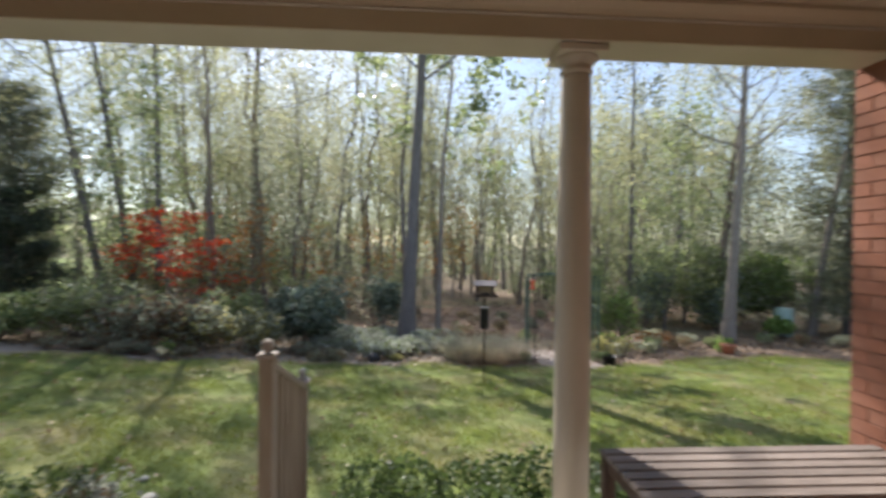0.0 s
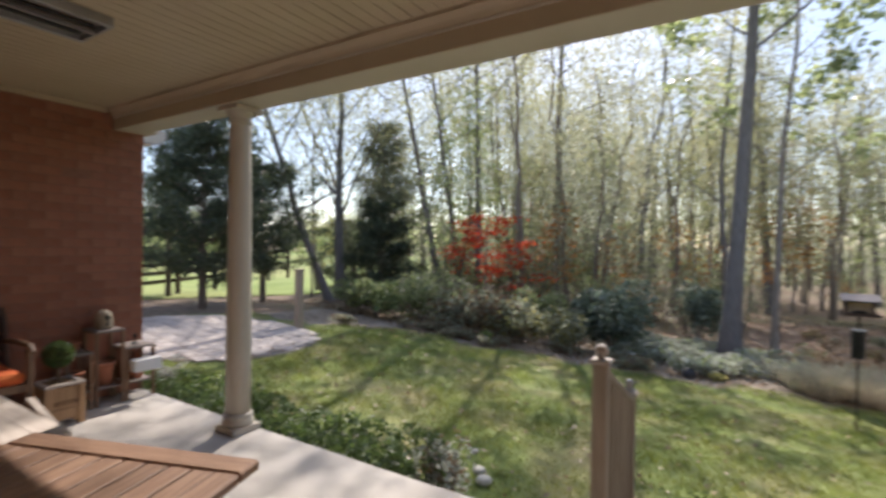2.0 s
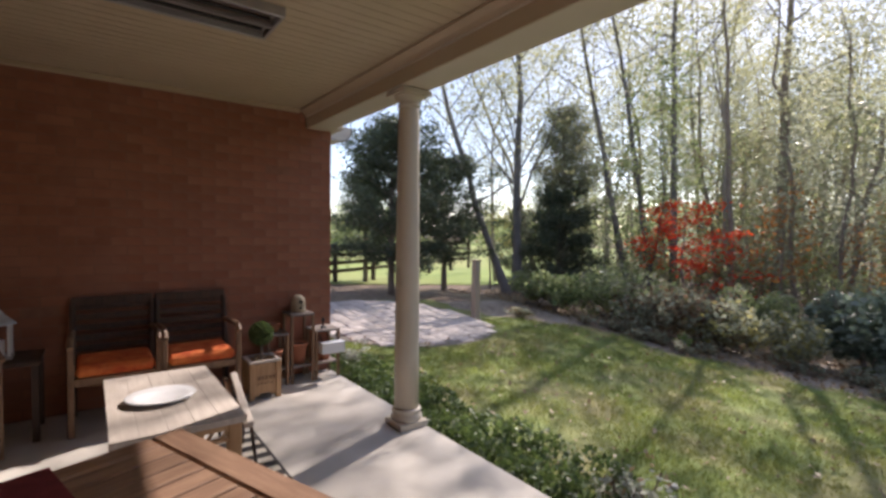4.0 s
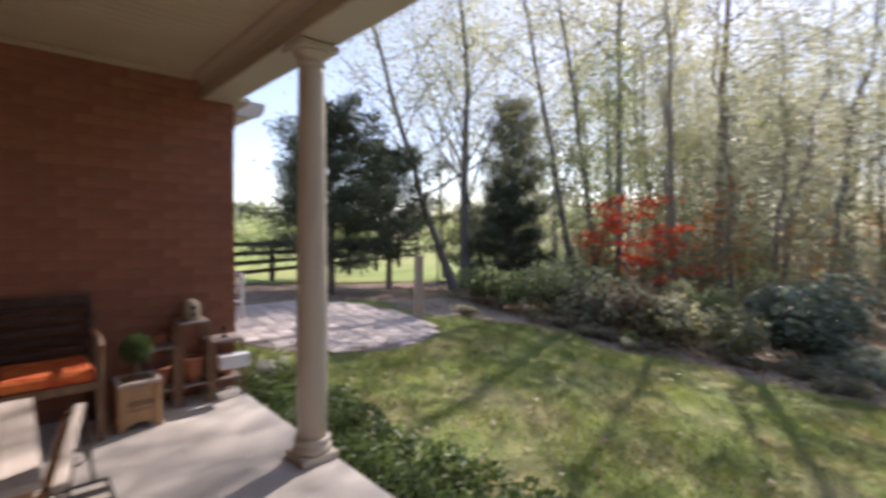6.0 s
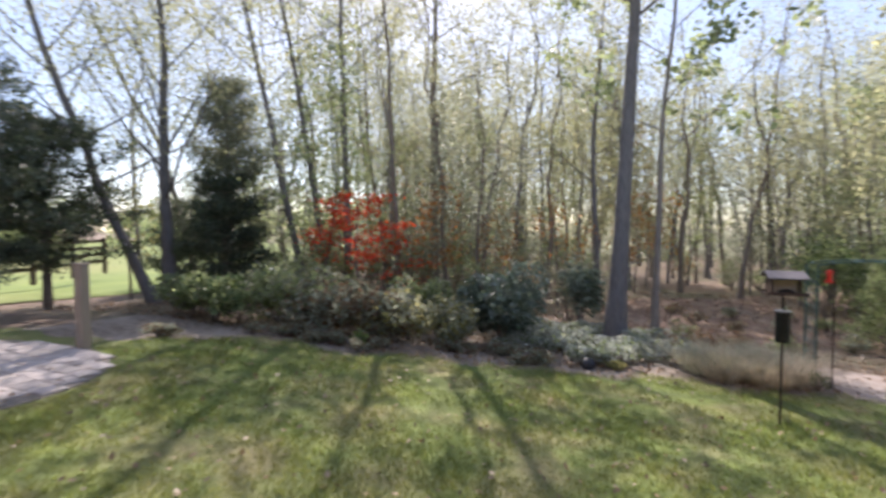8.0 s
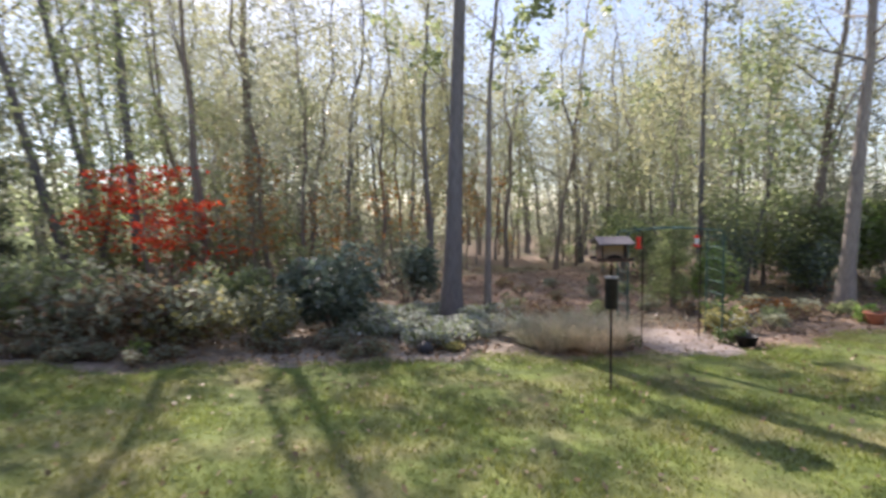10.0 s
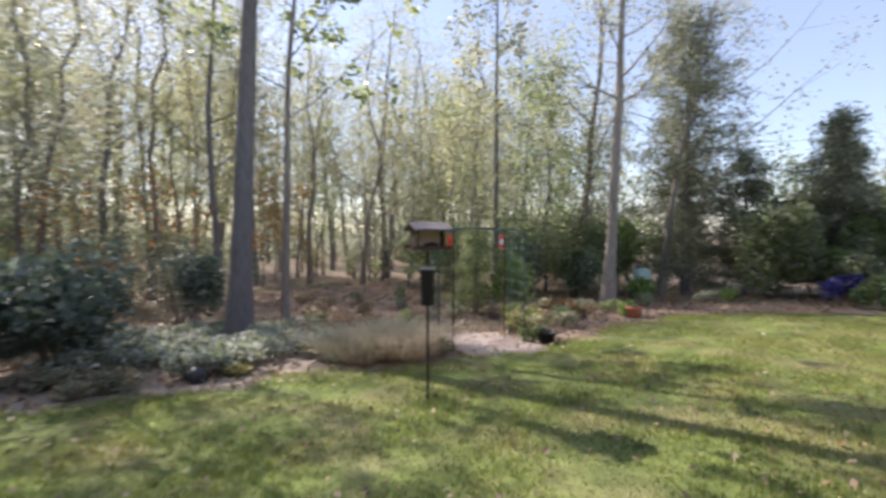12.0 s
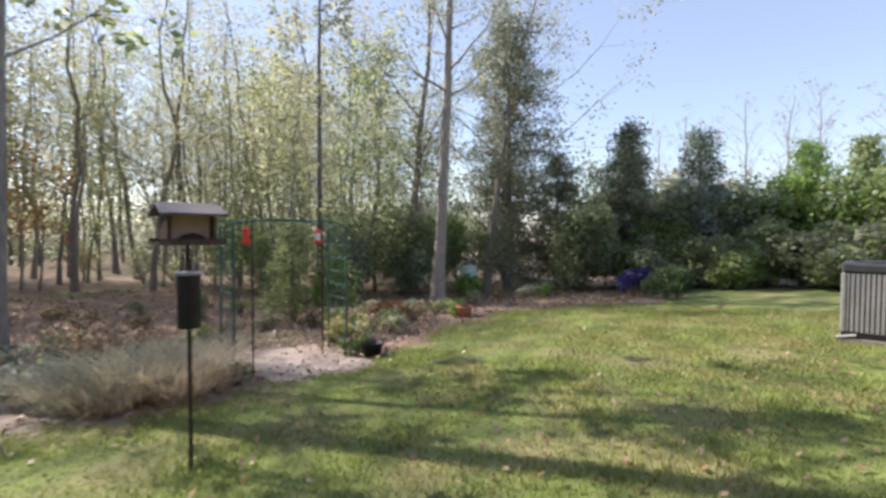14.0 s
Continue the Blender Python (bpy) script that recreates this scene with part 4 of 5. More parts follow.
for i, (x, y, s) in enumerate(((-1.98, 4.94, 0.055), (-1.86, 4.80, 0.065), (-2.2, 5.28, 0.035))):
    st = new("pale_stone", link_mesh("pale_stone", lathe([(s, 0), (s * 1.15, s * 0.3), (s * 0.9, s * 0.7), (s * 0.3, s * 0.85)], 9), M_STONE))
    st.matrix_basis = pose(x, y, G(x, y) + 0.008, 0, 0, 40 * i)
    tagged(st, "small pale stone in the grass", "stone", "pale stones in the lawn")

# large named trees
broadleaf("tulip_tree", -0.14, 14.35, 16, 0.20, L_YG, M_BARK, 6500, 0.14, 21, "tall grey-barked tree standing at the lawn's edge", lean=(0.05, 0.0), first=0.46, limbs=18, reach=0.2, wander=0.10, flare=1.55, sides=12)
broadleaf("oak_sapling", 0.78, 14.85, 12, 0.085, L_GR, M_BARK3, 2600, 0.18, 22, "slender pale-barked tree with a few large leaves", lean=(0.02, 0.0), first=0.34, limbs=12, reach=0.24, wander=0.25, spread=0.3)
broadleaf("pale_oak", 9.4, 14.55, 13, 0.17, L_OL, M_BARK3, 3600, 0.09, 23, "tall tree with pale bark beside the flower bed", lean=(0.035, 0.0), first=0.42, limbs=18, reach=0.19, wander=0.2, sides=10)
broadleaf("forked_tree", 10.75, 17.1, 12, 0.15, L_YG, M_BARK2, 4000, 0.10, 24, "forked brown tree leaning behind the beds", lean=(0.06, 0.0), first=0.25, limbs=14, reach=0.3, rise=1.2, wander=0.4)
broadleaf("leaning_tree", -11.15, 12.35, 11, 0.13, L_YG, M_BARK, 8500, 0.085, 25, "thin tree leaning out over the garden's corner", lean=(-0.24, -0.28), first=0.26, limbs=22, reach=0.28, wander=0.5, spread=0.55)
broadleaf("leaning_tree", -11.5, 13.1, 12, 0.17, L_YG, M_BARK, 8500, 0.085, 26, "grey forked tree with thin yellowing crown", lean=(-0.03, 0.0), first=0.20, limbs=20, reach=0.28, spread=0.5, rise=1.1, wander=0.35)
broadleaf("leaning_tree", -9.35, 16.3, 15, 0.12, L_YG, M_BARK, 5200, 0.085, 33, "slender grey tree leaning away from the woods", lean=(-0.16, -0.11), first=0.40, limbs=18, reach=0.25, spread=0.5, wander=0.3)
broadleaf("leaning_tree", -8.75, 16.8, 15, 0.11, L_YG, M_BARK, 5000, 0.085, 34, "slender grey tree leaning beside its twin", lean=(-0.14, -0.09), first=0.40, limbs=16, reach=0.22, spread=0.45, wander=0.35)
# The wide high crown is added to dapple the porch and near lawn.
broadleaf("woodland_tree", -8.2, 17.0, 15.5, 0.13, L_YG, M_BARK, 4600, 0.10, 36, "tall slender grey tree with a wide yellowing crown", lean=(-0.02, 0.0), first=0.45, limbs=20, reach=0.26, wander=0.3, spread=0.6)
# Extra tree, added only for the broken shade its crown throws.
broadleaf("woodland_tree", -6.2, 16.4, 14, 0.09, L_YG, M_BARK2, 3800, 0.10, 37, "tall slender brown tree with a sparse yellowing crown, added for its shade", lean=(-0.03, 0.0), first=0.5, limbs=18, reach=0.26, wander=0.35, spread=0.6)
broadleaf("understory_tree", -3.9, 16.7, 8.5, 0.07, L_OL, M_BARK2, 5200, 0.10, 38, "leafy many-branched understory tree with dull olive leaves", first=0.16, limbs=22, reach=0.28, rise=1.0, wander=0.5, spread=0.45)
broadleaf("woodland_tree", -6.0, 19.3, 16, 0.17, L_YG, M_BARK2, 5000, 0.10, 35, "thick dark trunk standing among the woodland trees", lean=(0.0, 0.0), first=0.45, limbs=14, reach=0.22, wander=0.25, sides=9)
broadleaf("thin_pine", 8.2, 18.4, 13, 0.10, L_CED2, M_BARK, 1500, 0.16, 27, "straight thin dark trunk behind the arbor", first=0.6, limbs=12, reach=0.16, wander=0.08)
broadleaf("wide_tree", 12.9, 15.6, 11, 0.13, L_OL, M_BARK3, 4500, 0.09, 28, "tree with small leaves reaching over the lawn", lean=(0.12, -0.04), first=0.3, limbs=20, reach=0.34, wander=0.3)

broadleaf("leaning_tree", -13.2, 16.0, 11.5, 0.10, L_YG, M_BARK3, 5500, 0.085, 29, "slender tree with a thin yellowing crown over the cedars", lean=(-0.16, -0.14), first=0.2, limbs=24, reach=0.32, wander=0.8, spread=0.6)
broadleaf("leaning_tree", -15.2, 15.6, 10.5, 0.09, L_OL, M_BARK3, 5000, 0.085, 30, "slender grey tree leaning behind the cedars", lean=(-0.12, -0.08), first=0.25, limbs=22, reach=0.32, wander=0.8, spread=0.6)

# woods behind the garden
kinds = []
specs = [(14, 0.125, L_YG, M_BARK, 2100, 0.09, 0.30), (13, 0.10, L_YG, M_BARK2, 2000, 0.09, 0.30), (14, 0.14, L_OL, M_BARK, 1800, 0.09, 0.34), (12, 0.08, L_YG, M_BARK3, 1500, 0.085, 0.22), (11, 0.065, L_OL, M_BARK2, 1500, 0.085, 0.20), (9, 0.045, L_OR, M_BARK2, 1000, 0.09, 0.25)]
for i, (h, r, leaf, bark, cnt, sz, first) in enumerate(specs):
    lb = "thin woodland tree with sparse orange autumn leaves" if leaf is L_OR else "tall thin woodland tree with sparse yellow-green leaves"
    kinds.append(broadleaf("woodland_tree", -20 + 3 * i, 34, h, r, leaf, bark, cnt, sz, 40 + i, lb, "trees of the woods", first=first, limbs=15, reach=0.2, wander=1.1, twigs=4, lean=((0.03, 0.0), (-0.03, 0.02), (0.0, 0.0), (0.05, 0.0), (-0.05, 0.0), (0.02, 0.0))[i]))
rng = np.random.default_rng(3)
placed = [(-0.14, 14.35), (0.78, 14.85), (9.4, 14.55), (10.75, 17.1), (8.2, 18.4), (-9.35, 16.3), (-8.75, 16.8), (-6.0, 19.3)]
stems = [(-7.6, 18.7, 1, 0.9), (-3.5, 22.6, 0, 1.0), (-2.1, 21.8, 1, 1.0), (-0.3, 20.6, 0, 0.95), (-1.35, 22.7, 4, 0.95), (-0.9, 23.6, 3, 1.0), (3.3, 25.1, 1, 0.95), (3.6, 26.6, 3, 1.0), (4.75, 28.9, 4, 1.05), (5.1, 23.5, 1, 0.95), (7.1, 26.0, 0, 0.95), (8.1, 23.6, 3, 1.0), (6.5, 25.0, 4, 1.0), (9.9, 24.9, 1, 1.0), (11.7, 26.2, 0, 0.95), (10.4, 19.9, 4, 0.9), (-8.3, 21.3, 3, 1.0), (-4.5, 21.4, 4, 1.0), (-11.7, 21.0, 0, 0.95), (-5.0, 17.6, 1, 0.85), (-4.2, 18.8, 1, 0.85), (-7.1, 18.0, 3, 0.95), (13.4, 19.4, 3, 0.85), (1.4, 29.5, 2, 0.95), (8.8, 30.0, 2, 0.9), (13.2, 30.5, 1, 1.0), (6.0, 32.0, 0, 1.0)]
for i, (x, y, k, sc) in enumerate(stems):
    placed.append((x, y))
    copy_thing(kinds[k], at(0, 0, x, y, 137.5 * i, sc, sc * (0.9 if y > 22 else 0.97)))
n = 0
while n < 24:
    y = rng.uniform(24, 38)
    x = rng.uniform(-14, 14 + 0.15 * y)
    if any((x - a) ** 2 + (y - b) ** 2 < 1.5 for a, b in placed):
        continue
    placed.append((x, y))
    copy_thing(kinds[int(rng.integers(0, 6))], at(0, 0, x, y, rng.uniform(0, 360), rng.uniform(0.85, 1.1), rng.uniform(0.8, 0.95)))
    n += 1

# denser trees deeper in the woods
deep = []
for i, (h, r, leaf, bark, cnt, first) in enumerate(((14, 0.10, L_YG, M_BARK, 3600, 0.34), (13, 0.09, L_YG, M_BARK2, 3400, 0.36), (13, 0.08, L_OL, M_BARK3, 3200, 0.30), (12, 0.07, L_YG, M_BARK, 3200, 0.26))):
    deep.append(broadleaf("woodland_tree", -22 + 3 * i, 44, h, r, leaf, bark, cnt, 0.115, 300 + i, "woodland tree with a full yellow-green crown", "trees of the woods", first=first, limbs=18, reach=0.22, wander=1.0, twigs=4, spread=0.5, sides=6))
for i, (x, y) in enumerate(((-2.4, 25), (-0.1, 26.8), (7.7, 27.5), (-12.5, 19.4), (-9.8, 22.3), (-13.8, 22.6), (-15.2, 19.2), (-12.8, 25), (-10.5, 25.5), (-7.9, 24.8), (-15.5, 26))):
    placed.append((x, y))
    copy_thing(deep[i % 4], at(0, 0, x, y, 70 * i, 1.0))
n = 0
while n < 66:
    y = rng.uniform(25.5, 44)
    x = rng.uniform(-13 - 0.1 * y, 8 + 0.55 * y)
    if any((x - a_) ** 2 + (y - b_) ** 2 < 1.2 for a_, b_ in placed):
        continue
    placed.append((x, y))
    copy_thing(deep[n % 4], at(0, 0, x, y, rng.uniform(0, 360), rng.uniform(0.8, 1.15), rng.uniform(0.84, 1.0)))
    n += 1

# understory saplings and brush
brush = []
for i, (leaf, sec, h, sz) in enumerate(((L_OL, L_GR, 2.8, 0.105), (L_GR, L_OL, 2.2, 0.105), (L_OL, L_OR, 2.2, 0.10), (L_OL, L_YG, 3.4, 0.105), (L_GR, L_OL, 1.6, 0.10))):
    brush.append(shrub("woodland_brush", -24 - 3 * i, 36, 1.1, 1.0, h, leaf, 850, sz, 60 + i, "loose twiggy brush under the woodland trees", "shrub", "brush of the woods", 0.15, 12, sec))
n = 0
while n < 48:
    y = 16.2 + 22 * rng.uniform(0, 1) ** 1.1
    x = rng.uniform(-11, 9 + 0.35 * y)
    if (13 < y < 25 and 0.2 + 0.1 * (y - 14) < x < 6.2 + 0.25 * (y - 14)) or (y < 15.4 and -2 < x < 9) or (x > 5 and y < 16):
        continue
    k = int(rng.integers(0, 5))
    copy_thing(brush[k], at(0, 0, x, y, rng.uniform(0, 360), rng.uniform(0.7, 1.15), rng.uniform(0.5, 0.85)))
    n += 1

for i, (x, y, s) in enumerate(((-7.0, 20.6, 1.3), (-5.2, 21.8, 1.5), (-3.2, 21.2, 1.3), (-1.6, 22.6, 1.4), (-4.0, 20.0, 1.2), (-2.4, 19.4, 0.9), (-0.6, 21.8, 1.1), (-8.4, 20.2, 1.4), (-6.2, 23.6, 1.6), (-8.6, 15.6, 1.3), (-7.4, 16.6, 1.4), (-5.6, 16.4, 1.5), (-3.6, 15.8, 1.0), (-6.6, 17.8, 1.5), (-9.4, 17.6, 1.4), (-4.9, 18.6, 1.5), (6.9, 19.0, 1.3), (9.0, 18.4, 1.4), (7.9, 21.5, 1.5), (13.2, 19.4, 1.5))):
    copy_thing(brush[(1, 4, 0)[i % 3]], at(0, 0, x, y, 83 * i, 0.85 * s))
for i, (x, y, s, h) in enumerate(((6.2, 19.6, 1.2, 2.8), (8.3, 17.4, 1.0, 2.2), (9.9, 19.4, 1.4, 3.4), (7.6, 22.5, 1.5, 3.4), (11.4, 20.2, 1.3, 3.2), (10.4, 16.6, 0.8, 1.7))):
    shrub("evergreen_bush", x, y, s, s, h, L_HOL if i % 2 else L_GR, 2000, 0.12, 400 + i, "dark green evergreen bush at the edge of the woods", "bush", "evergreens beyond the arbor", 0.45, 12, L_GR if i % 2 else L_BOX)

# half-grown trees that fill the middle height
sap = []
for i, (h, leaf, bark, cnt, sz) in enumerate(((6.5, L_YG, M_BARK3, 2000, 0.125), (5.2, L_OL, M_BARK3, 1800, 0.12), (7.5, L_GR, M_BARK, 2000, 0.125), (8.5, L_YG, M_BARK3, 2400, 0.125))):
    sap.append(broadleaf("young_woodland_tree", -28 - 3 * i, 40, h, 0.045, leaf, bark, cnt, sz, 500 + i, ("half-grown tree with pale yellow-green leaves in the woods", "half-grown tree with dull olive leaves in the woods", "half-grown tree with green leaves in the woods", "half-grown tree with pale yellow-green leaves in the woods")[i], "young trees of the woods", first=0.12, limbs=18, reach=0.24, wander=0.6, twigs=4, spread=0.42, sides=6))
rng2 = np.random.default_rng(31)
spots = [(-7.4, 21.0), (-5.8, 22.4), (-3.9, 23.4), (-2.2, 24.0), (-9.2, 21.6), (-0.4, 24.6), (-8.2, 15.4), (-5.3, 18.2), (-6.9, 19.2), (-8.9, 18.5), (-5.0, 20.8), (-7.6, 22.6), (-10.9, 17.2), (-12.2, 19.4), (7.4, 18.8), (8.9, 17.2), (10.2, 18.2), (8.2, 20.8), (11.6, 17.6), (6.6, 22.2), (9.6, 22.0), (12.9, 20.9), (5.9, 25.0), (2.2, 27.0), (0.6, 26.0), (4.2, 28.0), (-4.4, 24.5), (-1.6, 25.5), (10.9, 25.0), (14.2, 19.6)]
for i, (x, y) in enumerate(spots):
    copy_thing(sap[int(rng2.integers(0, 4))], at(0, 0, x, y, 77 * i, rng2.uniform(0.8, 1.2)))

# shrub bank along the left edge of the lawn
bank = [(-7.85, 10.65, 1.0, 1.1, L_GR, L_BOX), (-6.75, 11.15, 1.1, 1.25, L_GR, L_OL), (-5.75, 11.05, 0.95, 1.15, L_OL, L_BR), (-4.85, 11.15, 0.95, 1.3, L_BR, L_OL), (-4.3, 11.25, 0.9, 1.1, L_OL, L_YEL), (-3.35, 11.55, 0.7, 0.95, L_OL, L_YEL), (-8.85, 11.15, 0.9, 0.9, L_GR, L_OL), (-7.45, 12.45, 1.1, 1.4, L_GR, L_OL), (-5.95, 12.65, 1.2, 1.35, L_OL, L_GR), (-4.45, 12.75, 1.0, 1.3, L_GR, L_OL)]
for i, (x, y, r, h, l1, l2) in enumerate(bank):
    lb = "rounded bush with bronze and olive leaves by the lawn" if l1 is L_BR else "loose olive bush with yellow-green tips by the lawn" if l1 is L_OL else "dark green rounded bush at the lawn's edge"
    shrub("garden_bush", x, y, r, r * 0.8, h, l1, 1700, 0.11, 80 + i, lb, "bush", "bushes along the lawn", 0.5, 10, l2)
shrub("holly_bush", -2.5, 12.7, 1.02, 1.0, 1.85, L_HOL, 3600, 0.135, 95, "large glossy dark green broadleaf evergreen bush", "bush", shell=0.6, lumps=14)
shrub("holly_bush", -0.9, 16.2, 0.7, 0.7, 1.9, L_HOL, 1300, 0.13, 96, "tall dark evergreen bush behind the grey tree", "bush", shell=0.5)
shrub("lime_plant", -4.6, 10.35, 0.16, 0.16, 0.35, L_LIME, 160, 0.07, 97, "small bright yellow-green plant before the bushes", "plant")
rs = np.random.default_rng(5)
for i in range(58):
    x, y = rs.uniform(-2.3, 1.3), rs.uniform(11.5, 15.2)
    if (x + 0.14) ** 2 + (y - 14.35) ** 2 < 0.3 or (x > 0.1 and y < 12.6):
        continue
    shrub("silver_groundcover", x, y, 0.38, 0.34, 0.40, L_SIL, 460, 0.075, 100 + i, "low grey-green groundcover with pale leaves", "plant", "groundcover by the grey tree", 0.3, 5, L_GR, stems=3)
for i in range(26):
    x, y = (rs.uniform(-3.3, -1.3), rs.uniform(11.1, 11.8)) if i < 10 else (rs.uniform(-7.6, -3.4), 0)
    y = y or lawn_edge(x) + rs.uniform(0.1, 0.55)
    shrub("low_bedding_plant", x, y, 0.3, 0.25, 0.28, L_OL, 300, 0.06, 130 + i, "low dull green bedding plant on the mulch", "plant", "bedding plants", 0.3, 5, L_BR, stems=3)
shrub("yellow_plant", -0.55, 12.1, 0.24, 0.2, 0.34, L_YEL, 170, 0.09, 141, "yellow-leaved plant beside the dark stone", "plant", stems=4)
shrub("yellow_plant", -0.35, 11.6, 0.26, 0.2, 0.2, L_YEL, 170, 0.08, 142, "golden-yellow plant low on the mulch", "plant", stems=4)


def boulder(x, y, s, label):
    o = new("garden_stone", link_mesh("garden_stone", lathe([(s * 0.7, -0.02), (s, s * 0.4), (s * 0.95, s * 0.9), (s * 0.6, s * 1.35), (s * 0.15, s * 1.5)], 12), M_DARKSTONE))
    for p in o.data.polygons:
        p.use_smooth = True
    o.matrix_basis = pose(x, y, G(x, y) - 0.02)
    tagged(o, label, "stone")


boulder(-0.78, 11.50, 0.13, "dark rounded stone at the edge of the mulch bed")
boulder(-1.15, 12.5, 0.10, "small dark glossy stone among the grey groundcover")

# red maple: flat layers of leaves
rng = np.random.default_rng(9)
lines, ends = skeleton_lines(rng, 3.4, 0.045, first=0.26, limbs=15, reach=0.46, rise=0.10, wander=0.3, twigs=5)
mp_ = thing("red_maple", -6.75, 14.7, G(-6.75, 14.7) - 0.05, label="small maple with layered bright red autumn leaves", category="tree")
v, f = tube_arrays(lines, 6)
o = new("trunk", array_mesh("trunk", v, f, M_BARK2, True))
o.parent = mp_
pad = ends[rng.integers(0, len(ends), 2300)] + rng.normal(0, 1, (2300, 3)) * np.array([0.20, 0.20, 0.05])
leaves_part("crown", pad, 0.11, L_RED, mp_, rng, 0, 1.5)
pad = ends[rng.integers(0, len(ends), 260)] + rng.normal(0, 1, (260, 3)) * np.array([0.2, 0.2, 0.06])
leaves_part("orange_leaves", pad, 0.11, L_OR, mp_, rng, 0, 1.5)
osap = broadleaf("orange_sapling", -4.6, 15.4, 3.6, 0.035, L_OR, M_BARK2, 620, 0.10, 151, "thin sapling with a few orange leaves", first=0.3, limbs=9, reach=0.3, wander=0.2)

for i, (x, y, s) in enumerate(((-3.3, 17.3, 0.9), (-1.6, 19.5, 1.0), (1.4, 24.5, 1.2), (2.6, 26.5, 1.3))):
    copy_thing(osap, at(0, 0, x, y, 61 * i, s))

# dark cedars by the field
conifer("red_cedar", -11.3, 8.05, 4.7, 3.8, L_CED, M_BARK2, 34000, 0.10, 161, "broad dark green cedar beside the fence", 0.13, "cedars by the field", 0.45, 0.25, (0.1, 0.9))
conifer("red_cedar", -12.2, 10.5, 4.2, 3.4, L_CED, M_BARK2, 24000, 0.10, 162, "dark cedar with bare lower trunk near the fence", 0.17, "cedars by the field", 0.45, 0.25, (0.1, 0.9))
conifer("red_cedar", -15.0, 9.2, 4.2, 2.6, L_CED, M_BARK2, 7000, 0.12, 163, "dark cedar standing behind the fence", 0.2, "cedars by the field", 0.6)
conifer("columnar_cedar", -10.95, 14.7, 6.4, 2.6, L_CED2, M_BARK2, 27000, 0.10, 164, "narrow olive conifer at the corner of the woods", 0.03, power=0.45, ragged=0.18, rise=(0.4, 1.5))
conifer("dark_conifer", -10.7, 14.2, 3.4, 3.0, L_CED, M_BARK2, 17000, 0.10, 166, "low dense dark conifer at the corner of the woods", 0.02, "", 0.4, 0.15, (0.1, 0.8))
conifer("dark_conifer", -13.9, 15.6, 3.0, 1.9, L_CED, M_BARK2, 6000, 0.11, 167, "small dark conifer behind the leaning trees", 0.02, "", 0.4, 0.15, (0.1, 0.8))
broadleaf("yellow_sapling", -12.8, 13.0, 3.4, 0.04, L_YEL, M_BARK2, 500, 0.11, 165, "sapling with yellow leaves in front of the field", first=0.2, limbs=10, reach=0.3)
# conifers and leafy trees on the right
conifer("spruce", 14.2, 15.6, 10.0, 3.9, L_CED2, M_BARK, 30000, 0.125, 171, "tall ragged grey-green conifer behind the lawn", 0.06, power=0.35, ragged=0.3)
conifer("spruce", 15.2, 14.2, 4.8, 3.2, L_CED2, M_BARK, 10000, 0.14, 172, "bushy grey-green conifer at the lawn's edge", 0.03, power=0.6)
conifer("spruce", 16.6, 17.5, 5.6, 3.4, L_CED, M_BARK, 9000, 0.15, 173, "dark conifer in the garden's border", 0.03, power=0.7)
conifer("spruce", 19.0, 13.2, 5.6, 3.2, L_CED2, M_BARK, 9000, 0.15, 174, "grey-green conifer in the garden's border", 0.03, power=0.7)
conifer("spruce", 17.4, 10.2, 5.3, 3.4, L_HOL, M_BARK, 10000, 0.13, 177, "blue-green conifer among the border trees", 0.03, power=0.7)
conifer("spruce", 16.2, 12.1, 5.7, 3.9, L_CED2, M_BARK, 13000, 0.14, 178, "pointed olive conifer with browning tips in the border", 0.03, power=0.75)
# Lime needles hold this conifer's sunlit look in their colour.
conifer("spruce", 18.5, 7.5, 4.5, 2.8, L_LIME, M_BARK, 8000, 0.14, 179, "sunlit pale green conifer in the border", 0.03, power=0.6)
conifer("arborvitae", 19.6, 6.1, 4.6, 1.4, L_GR, M_BARK, 4500, 0.17, 175, "tall green columnar evergreen", 0.02, power=0.45)
conifer("young_conifer", 5.6, 15.4, 2.3, 1.2, L_GR, M_BARK2, 4500, 0.09, 176, "small green conifer beyond the arbor", 0.03, power=0.6)
